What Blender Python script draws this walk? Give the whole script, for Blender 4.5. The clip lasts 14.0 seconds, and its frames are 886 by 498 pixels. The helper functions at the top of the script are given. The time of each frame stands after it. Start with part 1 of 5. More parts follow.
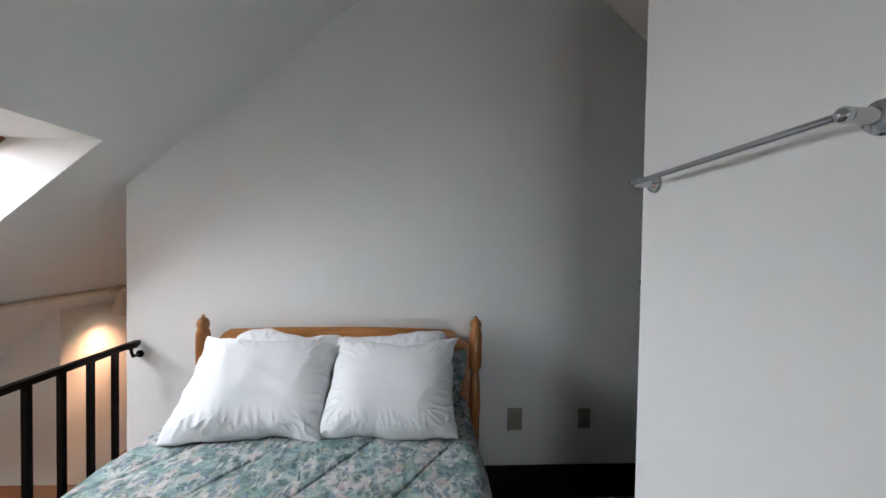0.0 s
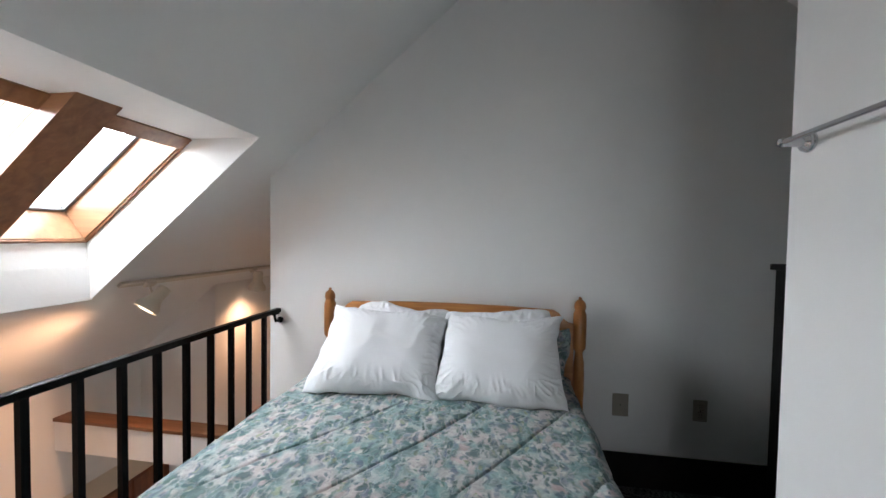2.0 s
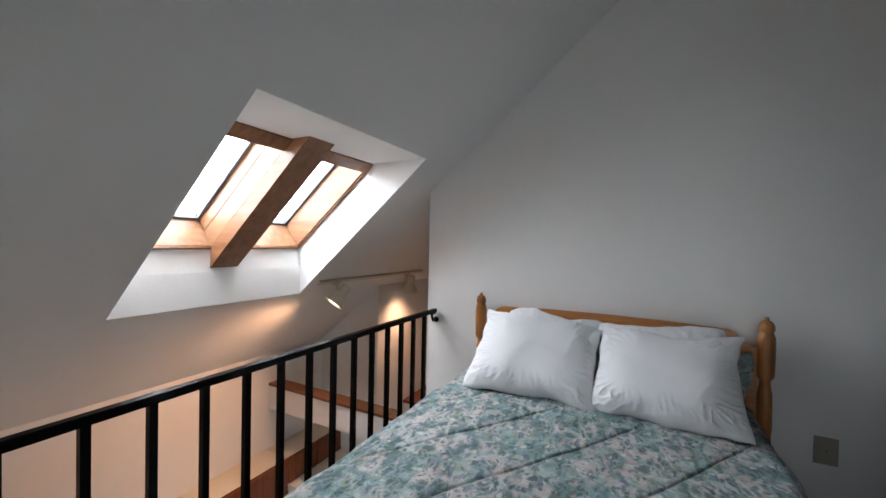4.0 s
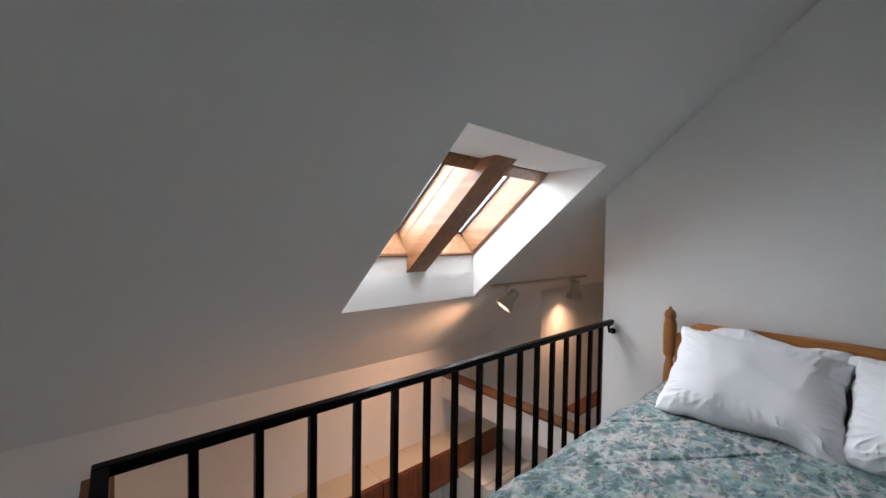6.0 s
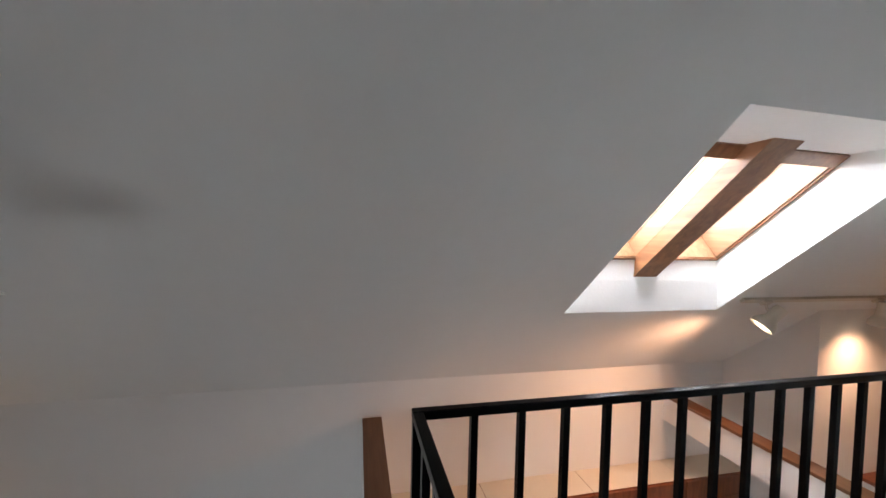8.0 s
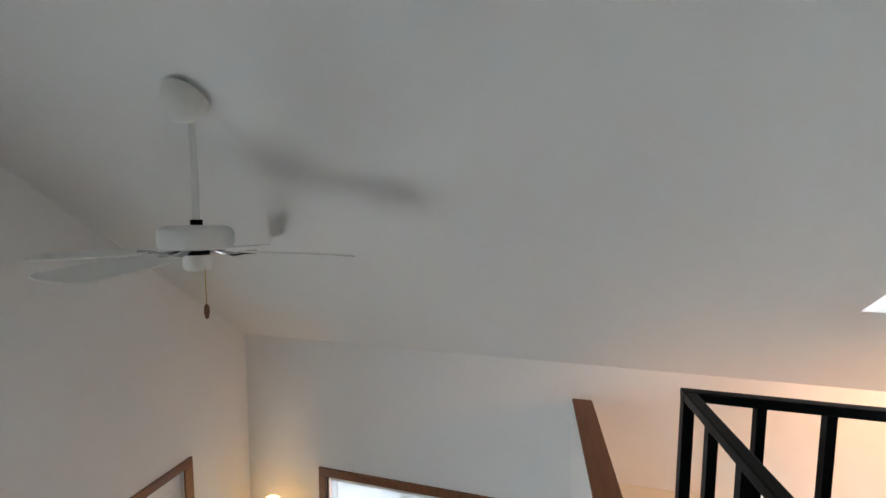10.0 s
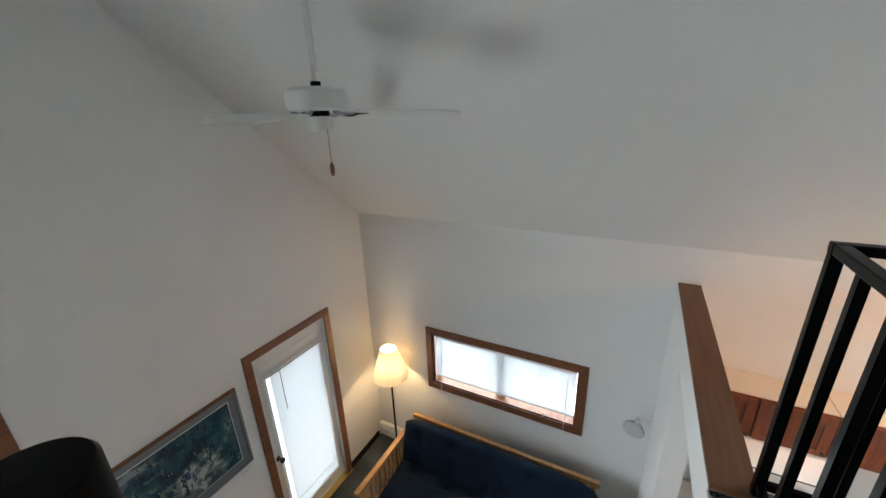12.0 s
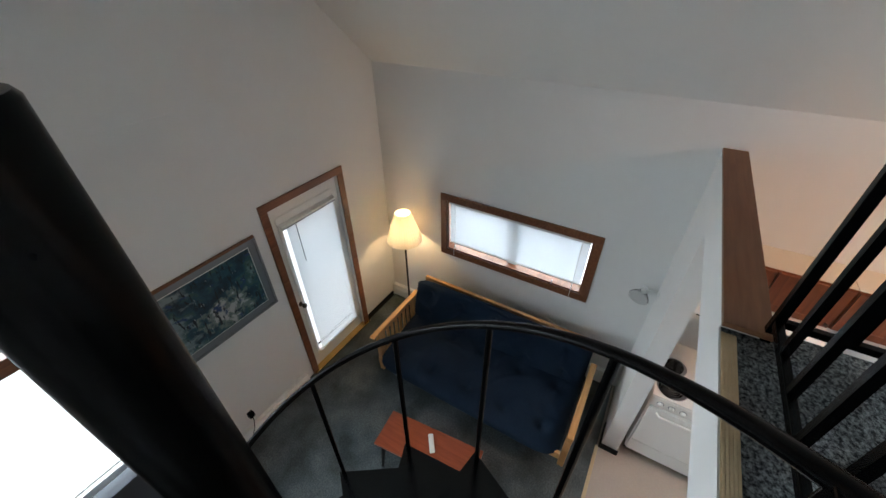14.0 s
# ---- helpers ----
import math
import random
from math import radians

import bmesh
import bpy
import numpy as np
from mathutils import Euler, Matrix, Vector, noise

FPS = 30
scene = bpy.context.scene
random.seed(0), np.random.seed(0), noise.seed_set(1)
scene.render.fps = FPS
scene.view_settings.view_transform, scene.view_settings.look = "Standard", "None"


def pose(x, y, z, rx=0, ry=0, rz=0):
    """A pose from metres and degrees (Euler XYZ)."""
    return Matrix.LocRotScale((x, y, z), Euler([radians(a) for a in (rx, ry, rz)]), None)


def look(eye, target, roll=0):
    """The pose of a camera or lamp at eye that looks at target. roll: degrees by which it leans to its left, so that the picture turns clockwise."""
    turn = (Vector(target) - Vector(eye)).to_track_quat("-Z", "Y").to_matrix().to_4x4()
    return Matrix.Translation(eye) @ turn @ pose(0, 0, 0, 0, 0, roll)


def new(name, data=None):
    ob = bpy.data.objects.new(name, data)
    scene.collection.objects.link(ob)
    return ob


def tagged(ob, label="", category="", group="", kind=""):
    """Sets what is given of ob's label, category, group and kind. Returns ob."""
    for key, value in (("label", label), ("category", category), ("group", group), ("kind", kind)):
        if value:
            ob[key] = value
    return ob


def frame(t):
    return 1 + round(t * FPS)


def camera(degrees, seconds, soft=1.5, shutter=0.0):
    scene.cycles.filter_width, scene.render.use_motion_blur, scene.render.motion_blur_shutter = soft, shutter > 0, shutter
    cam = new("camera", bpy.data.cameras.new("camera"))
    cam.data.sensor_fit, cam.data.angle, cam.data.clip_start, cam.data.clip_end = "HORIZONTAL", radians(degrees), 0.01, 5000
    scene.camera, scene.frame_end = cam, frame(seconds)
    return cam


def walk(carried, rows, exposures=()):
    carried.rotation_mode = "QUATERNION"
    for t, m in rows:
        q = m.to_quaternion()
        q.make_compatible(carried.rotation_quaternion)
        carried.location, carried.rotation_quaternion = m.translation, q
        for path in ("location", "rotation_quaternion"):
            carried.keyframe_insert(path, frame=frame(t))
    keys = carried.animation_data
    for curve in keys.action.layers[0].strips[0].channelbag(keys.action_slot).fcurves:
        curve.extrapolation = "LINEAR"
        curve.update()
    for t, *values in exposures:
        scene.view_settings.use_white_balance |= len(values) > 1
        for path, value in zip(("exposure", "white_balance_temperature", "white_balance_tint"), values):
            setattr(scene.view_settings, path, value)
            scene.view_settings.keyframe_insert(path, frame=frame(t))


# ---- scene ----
cam = camera(99.5, 14.0)
# seconds, x, y, z, tilt, lean, turn
PATH = [
    (0, 0.300, 0.418, 1.452, 88.75, -0.95, -3.17),
    (0.5, 0.273, 0.392, 1.409, 89.00, -1.02, -0.48),
    (1, 0.238, 0.366, 1.378, 88.86, -1.04, 2.22),
    (1.5, 0.202, 0.353, 1.366, 88.40, -0.93, 5.24),
    (2, 0.162, 0.326, 1.359, 88.17, -0.93, 8.64),
    (2.5, 0.129, 0.288, 1.355, 88.21, -0.97, 13.00),
    (3, 0.113, 0.256, 1.342, 88.75, -1.01, 18.09),
    (5.5, -0.049, 0.034, 1.417, 88.32, -1.06, 42.64),
    (6, -0.066, -0.010, 1.425, 88.36, -0.86, 48.96),
    (6.5, -0.084, -0.061, 1.427, 88.60, -0.98, 55.71),
    (7, -0.100, -0.110, 1.426, 88.77, -1.19, 62.86),
    (7.5, -0.109, -0.169, 1.418, 88.59, -1.46, 70.14),
    (8, -0.117, -0.221, 1.419, 87.92, -1.39, 77.27),
    (8.5, -0.108, -0.282, 1.424, 87.75, -0.60, 85.18),
    (9, -0.094, -0.364, 1.411, 89.61, 0.96, 93.85),
    (11.5, 0.044, -0.520, 1.287, 75.66, 1.50, 115.18),
    (12, 0.037, -0.500, 1.231, 70.43, 1.92, 117.53),
    (12.5, 0.043, -0.513, 1.170, 65.69, 2.31, 118.70),
    (13, 0.037, -0.522, 1.101, 61.26, 1.78, 119.56),
    (13.5, 0.036, -0.516, 1.023, 57.25, 0.89, 120.50),
    (14, 0.037, -0.524, 0.978, 53.43, 0.36, 120.87),
]
EXPOSURES = [(0.0, 0.24, 6500, 10), (1.5, 0.22, 6500, 10), (3.0, -0.05, 6500, 11), (5.5, -0.33, 6450, 11), (7.0, -0.18, 6550, 13), (8.0, 0.28, 6580, 13), (9.0, 0.8, 6520, 10), (11.5, 1.0, 6280, 4), (12.5, 0.95, 6240, 3), (13.5, 0.86, 6160, 4), (14.0, 0.66, 6160, 4)]
walk(cam, [(t, pose(*p)) for t, *p in PATH], EXPOSURES)

# ---- light ----
world = bpy.data.worlds.new("sky")
scene.world = world
world.use_nodes = True
wn = world.node_tree
sky = wn.nodes.new("ShaderNodeTexSky")
sky.sky_type, sky.sun_disc = "NISHITA", False
sky.sun_elevation, sky.sun_rotation = radians(50), radians(230)
wn.nodes["Background"].inputs["Strength"].default_value = 0.12
wn.links.new(sky.outputs["Color"], wn.nodes["Background"].inputs["Color"])
sun = new("sun", bpy.data.lights.new("sun", "SUN"))
sun.data.energy, sun.data.angle, sun.data.color = 0.8, radians(40), (1, 0.97, 0.93)
sun.matrix_world = look((0, 0, 20), (14, 11, 0))


def sky_panel(name, m, w, h, watts, colour=(0.885, 0.94, 1.0)):
    """Sky light that fills one window opening."""
    lamp = new(name, bpy.data.lights.new(name, "AREA"))
    lamp.data.shape, lamp.data.size, lamp.data.size_y = "RECTANGLE", w, h
    lamp.data.energy, lamp.data.color = watts, colour
    lamp.matrix_world = m
    return lamp


# ---- plan (metres; the loft floor is 0) ----
XW, YS, YH, ZF = -2.933, -3.085, 2.5, -2.626
ZK, PITCH = 0.307, 0.849
XE = 4.25
XR, ZR = 0.66, ZK + PITCH * (0.66 - XW)
LOFT_S = -0.166
KITCHEN_N, NOOK_X, NOOK_N = 3.15, -2.2, 4.6
SK_Y1, SK_Y2, SK_XB, SK_XT = 1.004, 2.146, -2.159, -1.096


def roof(x):
    return ZK + PITCH * (x - XW) if x < XR else ZR - PITCH * (x - XR)


SKYLIGHT_W, SOUTH_W, WEST_W, DOOR_W, SPOT_W, LAMP_W = 41, 100, 9.8, 3.5, 88, 5.0
sky_panel("skylight_daylight", look((-2.055, 1.575, 1.785), (-1.84, 1.575, 1.527)), 1.30, 1.06, SKYLIGHT_W)
sky_panel("skylight_zenith", look((-2.21, 1.575, 2.315), (-1.84, 1.575, 1.585)), 3.1, 3.1, SKYLIGHT_W * 7.5)
sky_panel("south_daylight", look((0.80, YS - 0.95, 0.05), (0.80, YS, -0.75)), 2.6, 2.2, SOUTH_W)
sky_panel("south_glare", look((0.77, YS - 0.12, -0.82), (0.77, 0, -0.82)), 1.85, 1.85, SOUTH_W * 0.155)
sky_panel("west_daylight", look((XW - 0.13, -1.51, -1.24), (0, -1.51, -1.24)), 1.5, 0.62, WEST_W, (0.95, 0.97, 1.0))
sky_panel("door_daylight", look((-1.9, YS - 0.10, -1.6), (-1.9, 0, -1.6)), 0.62, 1.6, DOOR_W, (0.95, 0.97, 1.0))


# ---- materials ----
def material(name, colour, rough=0.6, metal=0.0, vary=0.08, scale=8.0, bump=0.0, bump_scale=200.0, coat=0.0, spec=0.5):
    m = bpy.data.materials.new(name)
    m.use_nodes = True
    n, l = m.node_tree.nodes, m.node_tree.links
    b = n["Principled BSDF"]
    b.inputs["Roughness"].default_value, b.inputs["Metallic"].default_value = rough, metal
    b.inputs["Coat Weight"].default_value = coat
    b.inputs["Specular IOR Level"].default_value = spec
    co = n.new("ShaderNodeTexCoord")
    big, small, mix = n.new("ShaderNodeTexNoise"), n.new("ShaderNodeTexNoise"), n.new("ShaderNodeMix")
    big.inputs["Scale"].default_value, small.inputs["Scale"].default_value = scale * 0.25, scale * 5
    big.inputs["Detail"].default_value = 5
    add = n.new("ShaderNodeMath")
    add.operation = "ADD"
    half = n.new("ShaderNodeMath")
    half.operation, half.inputs[1].default_value = "MULTIPLY", 0.5
    l.new(co.outputs["Object"], big.inputs["Vector"])
    l.new(co.outputs["Object"], small.inputs["Vector"])
    l.new(big.outputs["Fac"], add.inputs[0])
    l.new(small.outputs["Fac"], add.inputs[1])
    l.new(add.outputs[0], half.inputs[0])
    mix.data_type = "RGBA"
    mix.inputs["A"].default_value = (*[c * (1 - vary) for c in colour], 1)
    mix.inputs["B"].default_value = (*[min(1, c * (1 + vary)) for c in colour], 1)
    l.new(half.outputs[0], mix.inputs["Factor"])
    l.new(mix.outputs["Result"], b.inputs["Base Color"])
    if bump:
        tex, bp = n.new("ShaderNodeTexNoise"), n.new("ShaderNodeBump")
        tex.inputs["Scale"].default_value = bump_scale
        tex.inputs["Detail"].default_value = 4
        bp.inputs["Strength"].default_value, bp.inputs["Distance"].default_value = bump, 0.004
        l.new(co.outputs["Object"], tex.inputs["Vector"])
        l.new(tex.outputs["Fac"], bp.inputs["Height"])
        l.new(bp.outputs["Normal"], b.inputs["Normal"])
    return m


def wood_material(name, dark, light, rough=0.4, axis=0, scale=3.0, coat=0.2):
    """Grain that runs along one axis."""
    m = material(name, light, rough, coat=coat)
    n, l = m.node_tree.nodes, m.node_tree.links
    b = n["Principled BSDF"]
    co, mp, tex, ramp = n.new("ShaderNodeTexCoord"), n.new("ShaderNodeMapping"), n.new("ShaderNodeTexNoise"), n.new("ShaderNodeValToRGB")
    s = [scale * 14] * 3
    s[axis] = scale
    mp.inputs["Scale"].default_value = s
    tex.inputs["Scale"].default_value, tex.inputs["Detail"].default_value, tex.inputs["Distortion"].default_value = 1.0, 6, 0.6
    ramp.color_ramp.elements[0].position, ramp.color_ramp.elements[1].position = 0.3, 0.72
    ramp.color_ramp.elements[0].color, ramp.color_ramp.elements[1].color = (*dark, 1), (*light, 1)
    l.new(co.outputs["Object"], mp.inputs["Vector"])
    l.new(mp.outputs["Vector"], tex.inputs["Vector"])
    l.new(tex.outputs["Fac"], ramp.inputs["Fac"])
    l.new(ramp.outputs["Color"], b.inputs["Base Color"])
    bp = n.new("ShaderNodeBump")
    bp.inputs["Strength"].default_value, bp.inputs["Distance"].default_value = 0.15, 0.002
    l.new(tex.outputs["Fac"], bp.inputs["Height"])
    l.new(bp.outputs["Normal"], b.inputs["Normal"])
    return m


def floral_material():
    """Watery mint ground under lobed leaves and flower heads of several sizes."""
    m = material("floral_quilt", (0.5, 0.6, 0.55), 0.85, bump=0.25, bump_scale=350)
    n, l = m.node_tree.nodes, m.node_tree.links
    b = n["Principled BSDF"]
    co = n.new("ShaderNodeTexCoord")
    place = co.outputs["Object"]
    for size, reach in ((11, 0.06), (30, 0.030), (95, 0.008)):
        warp, shift = n.new("ShaderNodeTexNoise"), n.new("ShaderNodeMix")
        shift.data_type, shift.blend_type = "RGBA", "ADD"
        shift.inputs["Factor"].default_value = reach
        warp.inputs["Scale"].default_value, warp.inputs["Detail"].default_value = size, 2
        l.new(co.outputs["Object"], warp.inputs["Vector"])
        l.new(place, shift.inputs["A"])
        l.new(warp.outputs["Color"], shift.inputs["B"])
        place = shift.outputs["Result"]
    ground, ramp = n.new("ShaderNodeTexNoise"), n.new("ShaderNodeValToRGB")
    ground.inputs["Scale"].default_value, ground.inputs["Detail"].default_value = 11, 6
    l.new(place, ground.inputs["Vector"])
    ramp.color_ramp.elements[0].position, ramp.color_ramp.elements[0].color = 0.34, (0.17, 0.34, 0.345, 1)
    ramp.color_ramp.elements[1].position, ramp.color_ramp.elements[1].color = 0.62, (0.56, 0.58, 0.58, 1)
    ramp.color_ramp.elements.new(0.47).color = (0.30, 0.45, 0.445, 1)
    l.new(ground.outputs["Fac"], ramp.inputs["Fac"])
    last = ramp.outputs["Color"]
    # cells per metre, share of cells left out, blob reach, length to width, turn, colour at the heart and at the rim
    layers = [
        (10, 0.38, 0.52, 1.3, 0.4, (0.085, 0.19, 0.195), (0.18, 0.31, 0.30)),
        (9.5, 0.40, 0.52, 1.5, 1.9, (0.70, 0.58, 0.56), (0.61, 0.57, 0.57)),
        (19, 0.40, 0.50, 2.2, 0.7, (0.04, 0.12, 0.13), (0.10, 0.22, 0.22)),
        (22, 0.46, 0.48, 2.4, 2.3, (0.11, 0.17, 0.26), (0.22, 0.30, 0.38)),
        (18, 0.66, 0.44, 1.4, 1.2, (0.58, 0.41, 0.41), (0.64, 0.53, 0.52)),
        (26, 0.50, 0.46, 2.6, 2.9, (0.045, 0.125, 0.11), (0.13, 0.26, 0.21)),
        (24, 0.82, 0.42, 2.0, 0.1, (0.30, 0.36, 0.19), (0.36, 0.43, 0.29)),
        (30, 0.74, 0.42, 1.6, 1.5, (0.72, 0.70, 0.65), (0.63, 0.65, 0.61)),
        (44, 0.62, 0.46, 2.2, 2.0, (0.08, 0.15, 0.19), (0.15, 0.24, 0.27)),
    ]
    for k, (size, skip, reach, long, swing, heart, rim) in enumerate(layers):
        off, vor, sep = n.new("ShaderNodeMapping"), n.new("ShaderNodeTexVoronoi"), n.new("ShaderNodeSeparateColor")
        off.inputs["Location"].default_value = (k * 3.1, k * 1.7, k * 0.9)
        off.inputs["Rotation"].default_value = (0, 0, swing)
        off.inputs["Scale"].default_value = (1, 1 / long, 1)
        vor.inputs["Scale"].default_value = 1.05 * size * math.sqrt(long)
        l.new(place, off.inputs["Vector"])
        l.new(off.outputs["Vector"], vor.inputs["Vector"])
        l.new(vor.outputs["Color"], sep.inputs["Color"])
        inside, chosen, both = n.new("ShaderNodeMapRange"), n.new("ShaderNodeMath"), n.new("ShaderNodeMath")
        inside.inputs["From Min"].default_value, inside.inputs["From Max"].default_value = reach + 0.03, reach - 0.20
        inside.inputs["To Max"].default_value = 0.86
        l.new(vor.outputs["Distance"], inside.inputs["Value"])
        chosen.operation, chosen.inputs[1].default_value = "GREATER_THAN", skip
        l.new(sep.outputs["Red"], chosen.inputs[0])
        both.operation = "MULTIPLY"
        l.new(inside.outputs["Result"], both.inputs[0])
        l.new(chosen.outputs[0], both.inputs[1])
        tone, mx = n.new("ShaderNodeMix"), n.new("ShaderNodeMix")
        tone.data_type = mx.data_type = "RGBA"
        tone.inputs["A"].default_value, tone.inputs["B"].default_value = (*heart, 1), (*rim, 1)
        l.new(sep.outputs["Green"], tone.inputs["Factor"])
        l.new(both.outputs[0], mx.inputs["Factor"])
        l.new(last, mx.inputs["A"])
        l.new(tone.outputs["Result"], mx.inputs["B"])
        last = mx.outputs["Result"]
    for size, turn in ((13, 0.5), (21, 2.1)):
        off, web, line, strength, mx = n.new("ShaderNodeMapping"), n.new("ShaderNodeTexVoronoi"), n.new("ShaderNodeMapRange"), n.new("ShaderNodeMath"), n.new("ShaderNodeMix")
        off.inputs["Rotation"].default_value, off.inputs["Scale"].default_value = (0, 0, turn), (1, 0.55, 1)
        web.feature, web.inputs["Scale"].default_value = "DISTANCE_TO_EDGE", size
        line.inputs["From Min"].default_value, line.inputs["From Max"].default_value = 0.035, 0.012
        strength.operation, strength.inputs[1].default_value = "MULTIPLY", 0.3
        mx.data_type, mx.inputs["B"].default_value = "RGBA", (0.62, 0.64, 0.62, 1)
        l.new(place, off.inputs["Vector"])
        l.new(off.outputs["Vector"], web.inputs["Vector"])
        l.new(web.outputs["Distance"], line.inputs["Value"])
        l.new(line.outputs["Result"], strength.inputs[0])
        l.new(strength.outputs[0], mx.inputs["Factor"])
        l.new(last, mx.inputs["A"])
        last = mx.outputs["Result"]
    fine, val, hsv = n.new("ShaderNodeTexNoise"), n.new("ShaderNodeMapRange"), n.new("ShaderNodeHueSaturation")
    fine.inputs["Scale"].default_value, fine.inputs["Detail"].default_value, fine.inputs["Roughness"].default_value = 34, 6, 0.65
    l.new(place, fine.inputs["Vector"])
    val.inputs["From Min"].default_value, val.inputs["From Max"].default_value = 0.3, 0.7
    val.inputs["To Min"].default_value, val.inputs["To Max"].default_value = 0.56, 1.0
    l.new(fine.outputs["Fac"], val.inputs["Value"])
    hsv.inputs["Saturation"].default_value = 0.85
    l.new(val.outputs["Result"], hsv.inputs["Value"])
    l.new(last, hsv.inputs["Color"])
    l.new(hsv.outputs["Color"], b.inputs["Base Color"])
    return m


def carpet_material(name, dark, light):
    m = material(name, dark, 0.95, bump=0.9, bump_scale=260, spec=0.1)
    n, l = m.node_tree.nodes, m.node_tree.links
    co, tex, ramp = n.new("ShaderNodeTexCoord"), n.new("ShaderNodeTexNoise"), n.new("ShaderNodeValToRGB")
    tex.inputs["Scale"].default_value, tex.inputs["Detail"].default_value, tex.inputs["Roughness"].default_value = 75, 5, 0.75
    ramp.color_ramp.elements[0].position, ramp.color_ramp.elements[1].position = 0.42, 0.66
    ramp.color_ramp.elements[0].color, ramp.color_ramp.elements[1].color = (*dark, 1), (*light, 1)
    l.new(co.outputs["Object"], tex.inputs["Vector"])
    l.new(tex.outputs["Fac"], ramp.inputs["Fac"])
    wear, patch, tint = n.new("ShaderNodeTexNoise"), n.new("ShaderNodeMapRange"), n.new("ShaderNodeHueSaturation")
    wear.inputs["Scale"].default_value, wear.inputs["Detail"].default_value = 3.5, 4
    patch.inputs["From Min"].default_value, patch.inputs["From Max"].default_value = 0.35, 0.65
    patch.inputs["To Min"].default_value, patch.inputs["To Max"].default_value = 0.62, 1.3
    l.new(co.outputs["Object"], wear.inputs["Vector"])
    l.new(wear.outputs["Fac"], patch.inputs["Value"])
    l.new(patch.outputs["Result"], tint.inputs["Value"])
    l.new(ramp.outputs["Color"], tint.inputs["Color"])
    l.new(tint.outputs["Color"], n["Principled BSDF"].inputs["Base Color"])
    return m


def glass_material():
    m = bpy.data.materials.new("clear_glass")
    m.use_nodes = True
    b = m.node_tree.nodes["Principled BSDF"]
    b.inputs["Transmission Weight"].default_value, b.inputs["Roughness"].default_value, b.inputs["IOR"].default_value = 1.0, 0.02, 1.1
    return m


def thin_material(name, colour, through_light=0.5, rough=0.6):
    """Cloth, paper or vinyl that light passes through."""
    m = material(name, colour, rough, vary=0.03)
    n, l = m.node_tree.nodes, m.node_tree.links
    tr, mx = n.new("ShaderNodeBsdfTranslucent"), n.new("ShaderNodeMixShader")
    tr.inputs["Color"].default_value = (*colour, 1)
    mx.inputs["Fac"].default_value = through_light
    l.new(n["Principled BSDF"].outputs["BSDF"], mx.inputs[1])
    l.new(tr.outputs["BSDF"], mx.inputs[2])
    l.new(mx.outputs["Shader"], n["Material Output"].inputs["Surface"])
    return m


def glow_material(name, colour, strength):
    m = material(name, colour, 0.5)
    b = m.node_tree.nodes["Principled BSDF"]
    b.inputs["Emission Color"].default_value, b.inputs["Emission Strength"].default_value = (*colour, 1), strength
    return m


